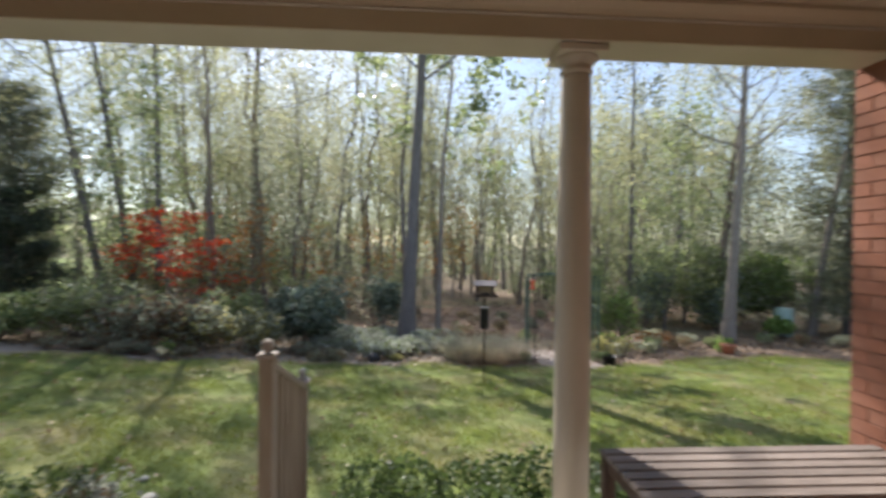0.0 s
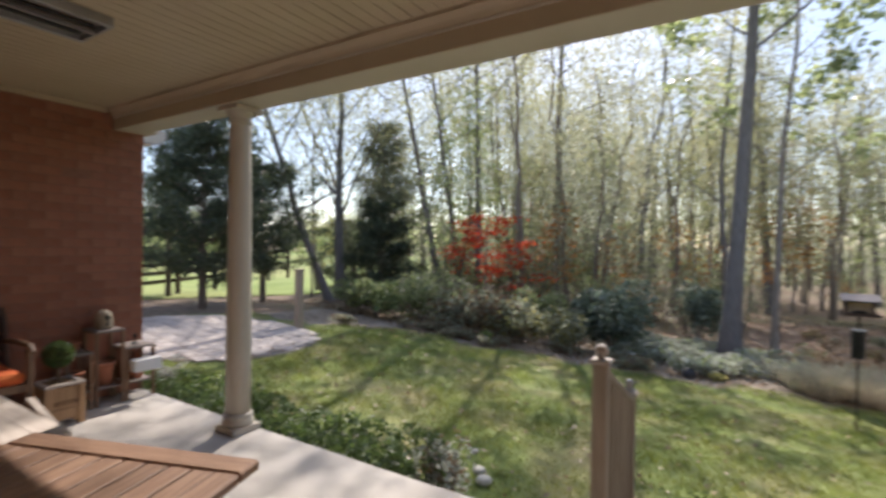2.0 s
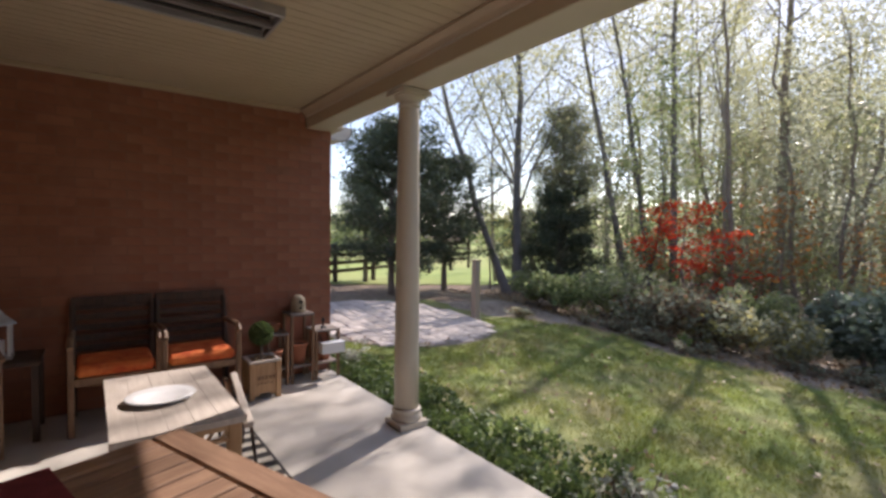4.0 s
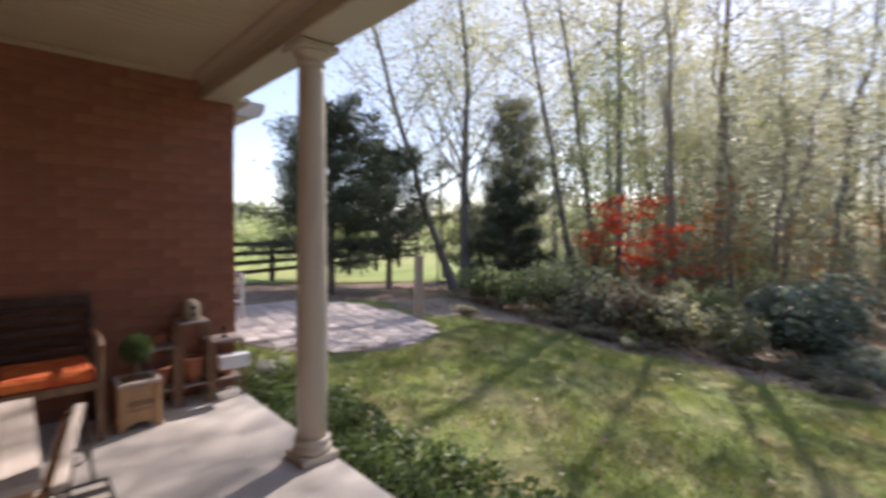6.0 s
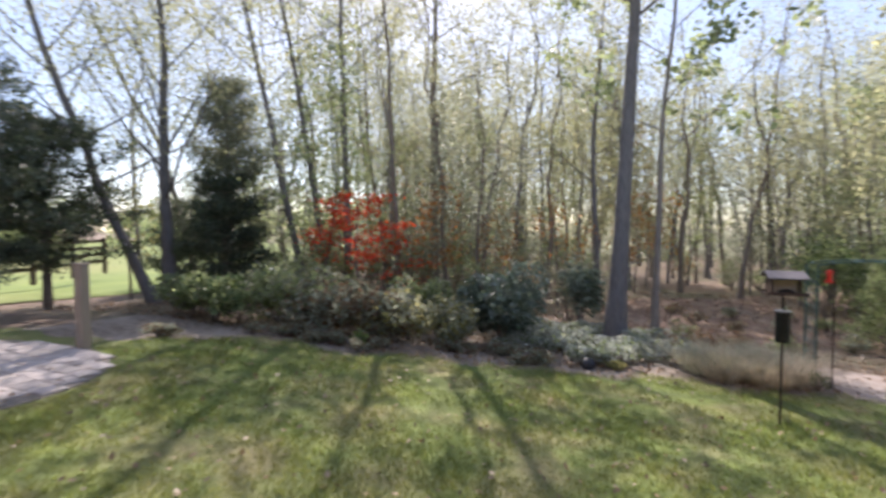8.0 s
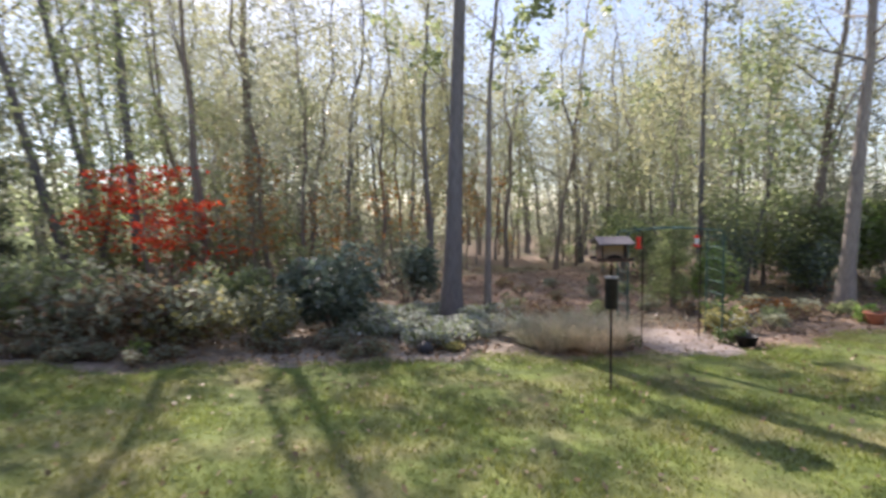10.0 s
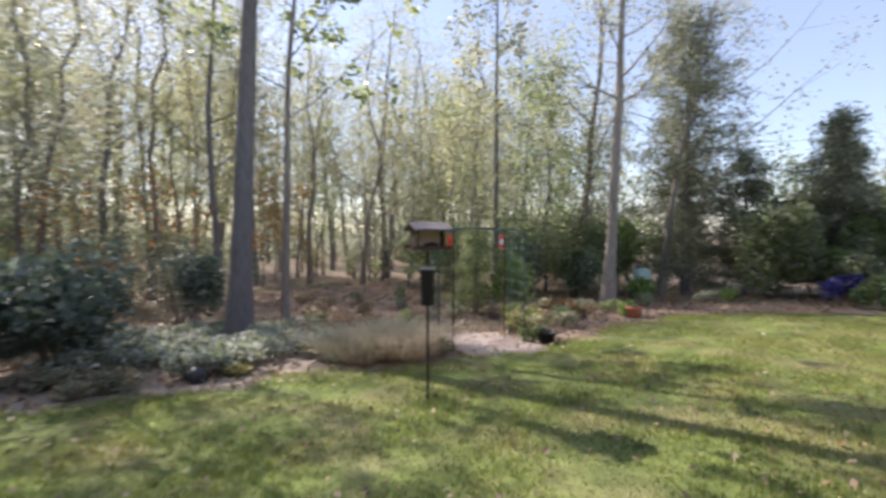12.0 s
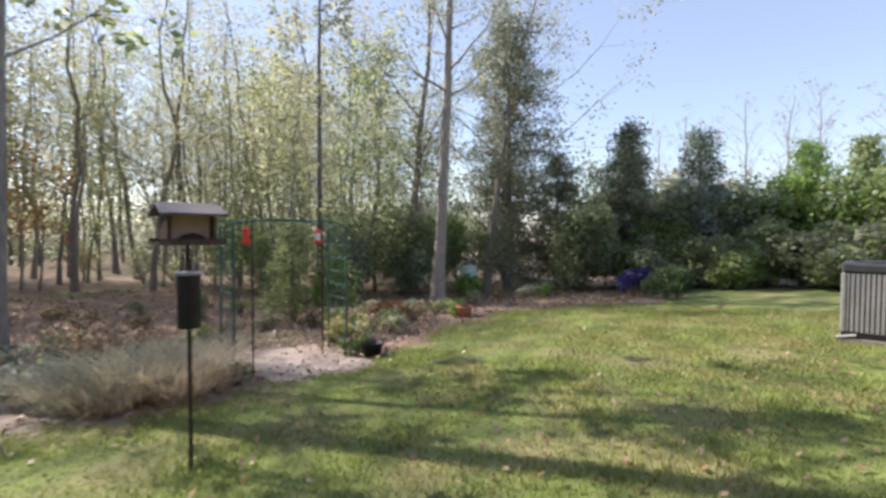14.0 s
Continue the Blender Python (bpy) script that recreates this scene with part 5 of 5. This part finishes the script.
# Lime foliage on some of these trees puts sunlight into the leaf colour.
for i, (x, y, r, h, l1, l2) in enumerate(((16.9, 13.1, 1.3, 3.9, L_OL, L_GR), (17.6, 11.4, 1.4, 3.3, L_GR, L_OL), (18.2, 9.4, 1.4, 3.0, L_OL, L_GR), (18.6, 8.4, 1.4, 2.9, L_GR, L_LIME), (18.2, 7.0, 1.4, 2.9, L_LIME, L_GR), (18.6, 5.6, 1.4, 2.9, L_GR, L_LIME), (19.0, 4.0, 1.6, 3.4, L_LIME, L_GR), (20.4, 10.9, 1.8, 3.8, L_OL, L_BR), (14.6, 12.9, 1.1, 2.4, L_GR, L_OL), (12.6, 17.2, 1.3, 2.4, L_GR, L_OL), (10.9, 17.6, 1.3, 2.4, L_GR, L_OL), (20.4, 2.4, 1.8, 4.5, L_GR, L_OL), (16.2, 11.0, 1.0, 2.0, L_GR, L_OL), (17.0, 8.2, 1.0, 1.7, L_GR, L_OL), (17.2, 6.2, 1.0, 1.6, L_OL, L_GR), (15.6, 11.6, 0.9, 1.3, L_GR, L_OL), (16.3, 9.6, 0.9, 1.4, L_GR, L_CED2), (16.6, 7.4, 0.9, 1.3, L_CED2, L_GR), (16.9, 5.2, 0.9, 1.4, L_GR, L_OL), (17.2, 3.8, 0.9, 1.3, L_GR, L_OL), (15.0, 10.6, 0.8, 1.0, L_CED2, L_GR), (15.9, 8.6, 0.8, 1.0, L_GR, L_OL), (16.2, 6.4, 0.8, 1.0, L_GR, L_OL))):
    shrub("border_tree", x, y, r * 1.2, r * 1.2, h * 1.26, l1, 6500, 0.145, 180 + i, "leafy broad tree of the border, sunlit yellow-green" if l1 is L_LIME else "full leafy tree in the green border behind the lawn", "tree", "trees of the right border", 0.55, 18, L_LIME if i % 3 == 0 else l2, stems=5)
shrub("violet_aster", 13.1, 10.7, 0.55, 0.5, 0.9, L_VIO, 1100, 0.08, 200, "mound of deep violet-blue flowers", "flower", shell=0.5)
shrub("dark_bush", 12.8, 9.75, 0.75, 0.55, 0.95, L_BOX, 2200, 0.08, 201, "dark green mounded bush at the lawn's far edge", "bush")
shrub("round_bush", 12.5, 13.0, 0.4, 0.35, 0.5, L_LIME, 700, 0.06, 202, "small pale green round bush", "bush")
shrub("hosta", 11.5, 15.1, 0.62, 0.5, 0.75, L_LIME, 420, 0.18, 203, "bright yellow-green broad-leaved plant near the barrel", "plant", stems=4)
shrub("bright_shrub", 6.2, 14.6, 0.55, 0.5, 1.7, L_LIME, 1100, 0.10, 204, "upright bright green shrub behind the trellis", "shrub", second=L_GR)
shrub("orange_shrub", 6.5, 13.3, 0.55, 0.45, 0.55, L_OR, 520, 0.07, 205, "low shrub with coppery orange leaves", "shrub", second=L_BR)
shrub("yellow_perennial", 4.6, 12.3, 0.45, 0.35, 0.55, L_YEL, 330, 0.10, 206, "yellowing perennial beside the trellis", "plant")
shrub("yellow_perennial", 5.0, 12.0, 0.35, 0.3, 0.42, L_YEL, 300, 0.09, 208, "pale yellow perennial at the edge of the path", "plant", second=L_SIL)
shrub("yellow_perennial", 5.2, 13.0, 0.5, 0.4, 0.5, L_YEL, 330, 0.10, 207, "clump of yellow and green leaves in the bed", "plant", second=L_LIME)
for i, (x, y) in enumerate(((5.65, 12.2), (6.25, 12.8), (7.05, 13.0), (7.45, 13.5), (8.05, 13.3), (5.45, 14.3), (6.95, 14.5), (9.95, 13.7), (10.95, 13.7), (11.75, 13.3), (3.35, 14.6), (2.45, 14.7), (4.75, 15.0), (1.6, 15.6), (2.9, 16.3), (4.1, 16.9), (5.2, 17.2), (2.2, 17.4), (3.5, 18.6), (4.9, 19.0), (2.0, 19.2))):
    shrub("perennial", x, y, 0.4, 0.35, 0.42, (L_OL, L_GR, L_BR)[i % 3], 360, 0.07, 210 + i, "fading green and brown perennial in the bed", "plant", "perennials in the bed", 0.3, 6, (L_YG, L_OL)[i % 2], stems=4)
for i, (x, y, r) in enumerate(((1.1, 11.8, 0.45), (1.3, 11.35, 0.45), (1.75, 11.6, 0.48), (1.9, 11.15, 0.42), (2.25, 11.4, 0.4), (1.5, 12.1, 0.42), (2.1, 12.0, 0.4))):
    pale = i in (0, 2, 5, 6)
    tuft("ornamental_grass", x, y, r * 1.1, 0.46, L_GRASS if pale else L_TAN, 330, 230 + i, "airy clump of pale grey-green ornamental grass" if pale else "clump of dry straw-coloured ornamental grass", "grass", 1.45, 0.0042, "dry ornamental grasses")
shrub("brush_mound", 1.75, 13.7, 0.95, 0.65, 0.65, L_BR, 900, 0.07, 239, "low dark brown mound of withered shrubs", "shrub", shell=0.3)
shrub("small_green_plant", 2.5, 11.15, 0.16, 0.14, 0.32, L_BOX, 300, 0.04, 240, "small green plant at the foot of the arbor", "plant", stems=3)

# ---- garden things ----
# bird feeder on a pole
fx, fy = 1.31, 9.22
fg = G(fx, fy)
fe = thing("bird_feeder", fx, fy, fg, -5, label="wooden house-shaped bird feeder on a pole with a black baffle", category="bird feeder")
part("pole", rods(((0, 0, -0.05), (0, 0, 1.56), 0.013)), M_RUST, fe)
part("baffle", lathe([(0.070, 0.965), (0.072, 0.975), (0.072, 1.315), (0.070, 1.32)], 24), M_BLACK, fe, smooth=False, label="black tube baffle on the pole")
part("baffle_cap", lathe([(0.082, 1.321), (0.082, 1.335), (0.02, 1.345)], 24), M_GREYMETAL, fe)
part("tray", boxes((-0.20, -0.15, 1.52, 0.20, 0.15, 1.538), (-0.20, -0.15, 1.539, 0.20, -0.137, 1.56), (-0.20, 0.137, 1.539, 0.20, 0.15, 1.56)), M_DARKWOOD, fe)
hop = part("hopper", prism([(-0.115, -0.07), (0.115, -0.07), (0.115, 0.07), (-0.115, 0.07)], 1.54, 1.72), M_SEEDBOX, fe, label="pale seed-filled window of the feeder")
for s in (-1, 1):
    part("end_panel", boxes((s * 0.135 - 0.01, -0.105, 1.54, s * 0.135 + 0.01, 0.105, 1.73)), M_DARKWOOD, fe)
    bm = bmesh.new()
    box(bm, -0.195, -0.11, -0.009, 0.195, 0.11, 0.009, Matrix.Translation((0, s * 0.10, 1.752)) @ Matrix.Rotation(-s * radians(20), 4, "X"))
    part("roof_panel", bm, M_SLATE, fe, bevel=0.003)
heap = part("seed_heap", prism([(-0.11, 0), (0.11, 0), (0.06, 0.045), (0.0, 0.06), (-0.06, 0.045)], 0, 0.02), M_BLACK, fe)
heap.matrix_basis = Matrix.Translation((0, -0.09, 1.54)) @ Matrix.Rotation(radians(90), 4, "X")


def hook_feeder(x, y, h, dx, seed):
    g = G(x, y)
    t = thing("shepherd_hook", x, y, g, label="thin dark iron pole with a hook for a feeder", category="garden hook", group="feeder hooks")
    part("pole", rods(((0, 0, -0.05), (0, 0, h), 0.012, 0.010)), M_RUST, t)
    bm = bmesh.new()
    q = [(0, h)] + [(dx * (0.5 - 0.5 * math.cos(a)), h + 0.09 * math.sin(a)) for a in np.linspace(0.3, math.pi, 7)]
    for (a0, b0), (a1, b1) in zip(q, q[1:]):
        rod(bm, (a0, 0, b0), (a1, 0, b1), 0.007, n=6)
    part("hook", bm, M_RUST, t)
    f_ = thing("hummingbird_feeder", x + dx, y, g + h - 0.21, label="bright red plastic hummingbird feeder hanging on a hook", category="bird feeder", group="red hummingbird feeders")
    part("bottle", lathe([(0.02, 0.03), (0.034, 0.05), (0.034, 0.14), (0.018, 0.17)], 16), M_CERAMIC if seed else M_RED, f_, smooth=True)
    part("dish", lathe([(0.04, 0.0), (0.058, 0.01), (0.058, 0.03), (0.03, 0.045)], 18), M_RED, f_, smooth=True)
    part("cap", lathe([(0.04, 0.15), (0.045, 0.16), (0.045, 0.185), (0.01, 0.20)], 18), M_RED, f_, smooth=True)
    part("wire", rods(((0, 0, 0.19), (0, 0, 0.215), 0.003, 0.003, 6)), M_RUST, f_)


hook_feeder(2.76, 11.36, 1.80, -0.07, 0)
hook_feeder(3.90, 11.62, 1.80, -0.07, 1)

# green metal arbor over the path
ar = thing("garden_arbor", 3.53, 11.95, G(3.5, 11.9), -7, label="green metal garden arbor with wire side panels over the path", category="arbor")
AW, AD, AH = 0.79, 0.28, 1.84
for sx in (-1, 1):
    side = part("side_frame", rods(((sx * AW, -AD, -0.05), (sx * AW, -AD, AH), 0.015), ((sx * AW, AD, -0.05), (sx * AW, AD, AH), 0.015)), M_GREENMETAL, ar)
    for k in range(9):
        part("rung", rods(((sx * AW, -AD, 0.18 + 0.2 * k), (sx * AW, AD, 0.18 + 0.2 * k), 0.006, 0.006, 6)), M_GREENMETAL, side)
    part("wire", rods(*[((sx * AW, -AD + 0.112 * k, 0.18), (sx * AW, -AD + 0.112 * k, 1.78), 0.004, 0.004, 5) for k in range(1, 5)]), M_GREENMETAL, side)
for yy in (-AD, AD):
    arc = [(AW * math.cos(a), yy, AH + 0.09 * math.sin(a)) for a in np.linspace(0, math.pi, 17)]
    v, f = tube_arrays([(arc, np.full(17, 0.012))], 7)
    o = new("arch", array_mesh("arch", v, f, M_GREENMETAL, True))
    o.parent = ar
for a in np.linspace(0.35, math.pi - 0.35, 6):
    part("cross_bar", rods(((AW * math.cos(a), -AD, AH + 0.09 * math.sin(a)), (AW * math.cos(a), AD, AH + 0.09 * math.sin(a)), 0.007, 0.007, 6)), M_GREENMETAL, ar)

# pots and barrel
pt = clay_pot(7.9, 12.35, G(7.9, 12.35), 0.17, 0.22, "terracotta pot standing at the edge of the lawn")
shrub("potted_plant", 7.95, 12.55, 0.30, 0.25, 0.40, L_LIME, 160, 0.12, 250, "bright green plant behind the clay pot", "plant", stems=3)
bp = thing("black_pot", 4.3, 11.0, G(4.3, 11), label="low black plastic pot beside the trellis", category="pot")
part("body", lathe([(0.12, 0), (0.16, 0.17), (0.17, 0.18), (0.15, 0.18), (0.12, 0.10)], 18), M_BLACK, bp, smooth=True)
shrub("box_plant", 4.15, 11.2, 0.22, 0.2, 0.32, L_BOX, 420, 0.05, 251, "dark green small plant by the black pot", "plant", stems=3)
M_BARREL = surface("pale_green_plastic", (0.42, 0.56, 0.50), (0.36, 0.49, 0.44), 5, 0.5, 0.05, 50)
br = thing("compost_barrel", 11.9, 15.5, G(11.9, 15.5), label="pale green plastic barrel among the beds", category="barrel")
part("drum", lathe([(0.24, 0), (0.26, 0.05), (0.27, 0.4), (0.26, 0.78), (0.24, 0.84)], 24), M_BARREL, br, smooth=True)
part("lid", lathe([(0.255, 0.842), (0.255, 0.87), (0.08, 0.90)], 24), M_BARREL, br)
part("hoop", lathe([(0.274, 0.38), (0.280, 0.39), (0.280, 0.42), (0.274, 0.43)], 24), M_BARREL, br)

# air conditioner
ac = thing("air_conditioner", 8.67, 5.71, G(8.6, 5.7), label="grey louvred air conditioner unit with a dark top", category="air conditioner")
part("pad", boxes((-0.475, -0.475, -0.06, 0.475, 0.475, 0.055)), M_JOINT, ac, bevel=0.01)
part("base_pan", boxes((-0.455, -0.455, 0.057, 0.455, 0.455, 0.13)), M_BLACK, ac)
part("coil", boxes((-0.42, -0.42, 0.131, 0.42, 0.42, 0.90)), M_BLACK, ac)
for sx in (-1, 1):
    for sy in (-1, 1):
        part("corner_post", boxes((sx * 0.44 - 0.025, sy * 0.44 - 0.025, 0.131, sx * 0.44 + 0.025, sy * 0.44 + 0.025, 0.90)), M_GREYMETAL, ac, bevel=0.012)
for k in range(17):
    q = -0.40 + 0.05 * k
    for s in (-1, 1):
        part("louvre", boxes((s * 0.445 - 0.008, q - 0.017, 0.14, s * 0.445 + 0.008, q + 0.017, 0.90)), M_GREYMETAL, ac)
        part("louvre", boxes((q - 0.017, s * 0.445 - 0.008, 0.14, q + 0.017, s * 0.445 + 0.008, 0.90)), M_GREYMETAL, ac)
part("top_cover", boxes((-0.47, -0.47, 0.902, 0.47, 0.47, 1.03)), surface("dark_cover", (0.05, 0.052, 0.058), (0.035, 0.036, 0.04), 6, 0.5, 0.1, 60), ac, bevel=0.025)
part("fan_guard", lathe([(0.36, 1.031), (0.36, 1.045), (0.30, 1.05), (0.05, 1.055)], 28), M_BLACK, ac)
part("pipe", rods(((-0.47, 0.3, 0.10), (-0.47, 0.5, 0.05), 0.02)), M_GREYMETAL, ac)

# gate post, fence, white bench
gp = thing("wooden_post", -7.52, 7.78, G(-7.52, 7.78), label="square tan wooden post at the end of the patio", category="post")
part("post", boxes((-0.065, -0.065, -0.05, 0.065, 0.065, 1.17)), M_TAN, gp, bevel=0.008)
part("cap", boxes((-0.08, -0.08, 1.16, 0.08, 0.08, 1.19)), M_TAN, gp, bevel=0.006)
fence = thing("rail_fence", -13.0, 4.2, G(-13.0, 4.2) - 0.12, math.degrees(math.atan2(8.4, -4.0)), label="dark wooden rail fence along the field", category="fence")
for k in range(-3, 8):
    part("post", boxes((2.1 * k - 0.06, -0.06, -0.3, 2.1 * k + 0.06, 0.06, 1.12)), M_DARKWOOD, fence)
    if k < 7:
        for j in range(4):
            part("rail", boxes((2.1 * k - 0.03, 0.062, 0.14 + 0.27 * j, 2.1 * (k + 1) - 0.04, 0.09, 0.26 + 0.27 * j)), M_DARKWOOD, fence)
wb = thing("white_bench", -8.75, 4.5, -0.21, 8, label="white painted garden bench on the patio", category="bench")
for sx in (-0.55, 0.55):
    for sy in (-0.22, 0.2):
        part("leg", boxes((sx - 0.024, sy - 0.024, 0, sx + 0.024, sy + 0.024, 0.62 if sy < 0 else 0.86)), M_WHITE, wb, bevel=0.005)
    bm = bmesh.new()
    box(bm, sx - 0.036, -0.29, 0.625, sx + 0.036, 0.24, 0.65)
    bmesh.ops.transform(bm, matrix=Matrix(((1, 0, 0, 0), (0, 1, 0, 0), (0, 0.16, 1, 0.045), (0, 0, 0, 1))), verts=bm.verts)
    part("armrest", bm, M_WHITE, wb)
for k in range(4):
    part("seat_slat", boxes((-0.58, -0.2 + 0.1 * k, 0.40, 0.58, -0.12 + 0.1 * k, 0.42)), M_WHITE, wb)
for k in range(3):
    part("back_slat", boxes((-0.515, 0.19, 0.52 + 0.12 * k, 0.515, 0.21, 0.60 + 0.12 * k)), M_WHITE, wb)

# bare crowns beyond the right border
for i, (x, y, h) in enumerate(((43.5, 18.1, 12.0), (40.5, 15.6, 10.5), (44.5, 13.7, 12.5), (41.0, 10.6, 11.5), (45.0, 8.9, 12.5), (42.0, 5.4, 11.0), (47.0, 21.5, 12.0))):
    broadleaf("bare_tree", x, y, h, 0.14, L_BR, M_BARK3, 500, 0.11, 700 + i, "nearly bare pale tree far behind the border", "bare trees beyond the border", first=0.3, limbs=22, reach=0.24, rise=1.2, twigs=8, sides=5, wander=0.4)

# far woods, one joined mass
rng = np.random.default_rng(77)
lines, lv = [], []
for i in range(95):
    y = rng.uniform(38, 75)
    x = rng.uniform(-16 - 0.15 * y, 30 + 0.5 * y)
    h = rng.uniform(9, 14)
    z0 = G(x, y)
    lines.append((np.stack([x + np.cumsum(rng.normal(0, 0.12, 6)), np.full(6, y), z0 + np.linspace(-0.1, h, 6)], 1), np.linspace(0.13, 0.03, 6)))
    k = 420
    lv.append(np.stack([x + rng.normal(0, 1.4, k), y + rng.normal(0, 1.4, k), z0 + h * rng.uniform(0.22, 1.05, k)], 1))
v, f = tube_arrays(lines, 5)
fw = new("far_woods", array_mesh("far_woods", v, f, M_BARK))
tagged(fw, "far belt of bare-stemmed woods", "trees", kind="stuff")
fl = new("far_foliage", array_mesh("far_foliage", *leaf_cloud(np.vstack(lv), 0.26, rng, 0, 0.2), L_YG))
tagged(fl, "yellow-green leaves of the far woods", "leaves", kind="stuff")
lv = []
for i in range(270):
    y = rng.uniform(40, 66)
    x = rng.uniform(-14 - 0.2 * y, 26 + 0.5 * y)
    hh = rng.uniform(1.8, 6.0)
    lv.append(ball_points(300, (x, y, G(x, y) + hh * 0.45), (2.4, 1.6, hh * 0.55), rng, 0.2))
tagged(new("far_brush", array_mesh("far_brush", *leaf_cloud(np.vstack(lv), 0.27, rng, 0, 0.2), L_OL)), "olive undergrowth deep in the woods", "shrubs", kind="stuff")
lv = []
for i in range(90):
    a = rng.uniform(1.72, 3.3)
    d = rng.uniform(85, 140)
    x, y = d * math.cos(a), d * math.sin(a)
    hh = rng.uniform(4, 11)
    lv.append(ball_points(420, (x, y, G(x, y) + hh * 0.42), (6.0, 5.0, hh * 0.6), rng, 0.2))
fl2 = new("far_treeline", array_mesh("far_treeline", *leaf_cloud(np.vstack(lv), 0.8, rng, 0, 0.2), L_GR))
tagged(fl2, "distant line of trees beyond the field", "trees", kind="stuff")

# grass, fallen leaves
rng = np.random.default_rng(15)
N = 260000
x = rng.uniform(-7.5, 11.5, N)
y = 3.62 + (12.5 - 3.62) * rng.uniform(0, 1, N)
edge = np.array([lawn_edge(q) for q in np.linspace(-8, 12, 401)])
ok = (y < np.interp(x, np.linspace(-8, 12, 401), edge) + rng.normal(0, 0.05, N)) & ~((np.abs(x + 1.1) < 0.62) & (y < 4.65)) & ~(((x + 7.5) / np.where(x < -7.5, 2.2, 1.5)) ** 2 + ((y - 6.0) / 1.86) ** 2 < 1)
x, y = x[ok], y[ok]
n = len(x)
a = rng.uniform(0, 2 * math.pi, n)
hh = rng.uniform(0.018, 0.05, n) * (1.0 + 0.55 * np.sin(2.3 * x + 1.7 * np.sin(1.9 * y)) * np.sin(2.9 * y + 1.3 * np.sin(2.2 * x)))
b0 = np.stack([x, y, Gv(x, y) - 0.004], 1)
s = np.stack([np.cos(a), np.sin(a), np.zeros(n)], 1) * rng.uniform(0.004, 0.009, n)[:, None]
tip = b0 + np.stack([rng.normal(0, 0.02, n), rng.normal(0, 0.02, n), hh], 1)
gr = new("grass", array_mesh("grass", np.stack([b0 - s, b0 + s, tip], 1).reshape(-1, 3), np.arange(n * 3).reshape(n, 3), M_BLADE))
tagged(gr, "short green lawn grass", "grass", kind="stuff")
N = 2600
x, y = rng.uniform(-7, 11, N), rng.uniform(4.4, 12.3, N)
ok = y < np.array([lawn_edge(q) for q in x]) + 1.5
x, y = x[ok], y[ok]
fallen = new("fallen_leaves", array_mesh("fallen_leaves", *leaf_cloud(np.stack([x, y, Gv(x, y) + 0.03], 1), 0.06, rng, 0.0, 4.0), M_FALLEN))
tagged(fallen, "scattered dry fallen leaves on the lawn", "leaves", kind="stuff")
N = 24000
x, y = rng.uniform(-12, 16, N), 10.3 + 14 * rng.uniform(0, 1, N) ** 1.3
ok = y > np.array([lawn_edge(q) for q in x]) + 0.05
x, y = x[ok], y[ok]
litter = new("leaf_litter", array_mesh("leaf_litter", *leaf_cloud(np.stack([x, y, Gv(x, y) + 0.005], 1), 0.085, rng, 0.0, 3.0), M_FALLEN))
tagged(litter, "dry brown leaves lying under the trees", "leaves", kind="stuff")

# ---- pieces: patio stones and bricks ----
stone = link_mesh("paving_stone", boxes((-0.5, -0.5, 0, 0.5, 0.5, 0.014)), M_PATIO)
rng = np.random.default_rng(4)
for i in range(16):
    for j in range(14):
        x, y = -9.6 + 0.24 * i + (0.12 if j % 2 else 0), 4.2 + 0.28 * j
        inside = ((x + 7.5) / (1.38 if x > -7.5 else 2.0)) ** 2 + ((y - 6.0) / 1.72) ** 2 < 1
        if inside:
            o = new("paving_stone", stone)
            o.parent = patio
            o.matrix_basis = pose(x, y, G(x, y) + 0.012, -3.43 + rng.normal(0, 0.3), (4.86 if x > -9 else 0.0) + rng.normal(0, 0.3), rng.normal(0, 1.2)) @ Matrix.Diagonal((0.225, 0.265, 1, 1))

BL, BH, BT = 0.203, 0.0635, 0.012
CL, CHH = 0.213, 0.0735
brick = link_mesh("brick", boxes((-BT, -BL / 2, -BH / 2, BT * 0.5, BL / 2, BH / 2)), M_BRICK)
half = link_mesh("brick", boxes((-BT, -BL / 4 + 0.0025, -BH / 2, BT * 0.5, BL / 4 - 0.0025, BH / 2)), M_BRICK)


def brick_face(wall, x, turn, near_y):
    """Running bond on a wall's face; the bricks beyond near_y, farther from the walk, are joined."""
    rng = np.random.default_rng(8)
    rest = bmesh.new()
    for c in range(int(2.60 / CHH)):
        z = 0.035 + CHH * c + 0.004
        off = CL / 2 if c % 2 else 0
        k = 0
        while True:
            y = 3.517 - BL / 2 - k * CL - (off if k or off else 0)
            me, yy = brick, y
            if off and k == 0:
                o = None
                yh = 3.517 - BL / 4 + 0.0025
                if near_y < yh:
                    o = new("brick", half)
                    o.parent = wall
                    o.matrix_basis = pose(x + turn * rng.normal(0, 0.0012), yh, z, 0, 0, 0 if turn > 0 else 180)
            k += 1
            if yy < YB:
                break
            dx = x + turn * rng.normal(0, 0.0015)
            if yy > near_y:
                o = new("brick", brick)
                o.parent = wall
                o.matrix_basis = pose(dx, yy, z, 0, 0, 0 if turn > 0 else 180)
            else:
                box(rest, dx - BT, yy - BL / 2, z - BH / 2, dx + BT * 0.5, yy + BL / 2, z + BH / 2)
    o = part("brickwork", rest, M_BRICK, wall)
    tagged(o, kind="stuff")


brick_face(wall_west, XL - 0.008, 1, 1.75)
brick_face(wall_east, XR + 0.008, -1, 2.25)
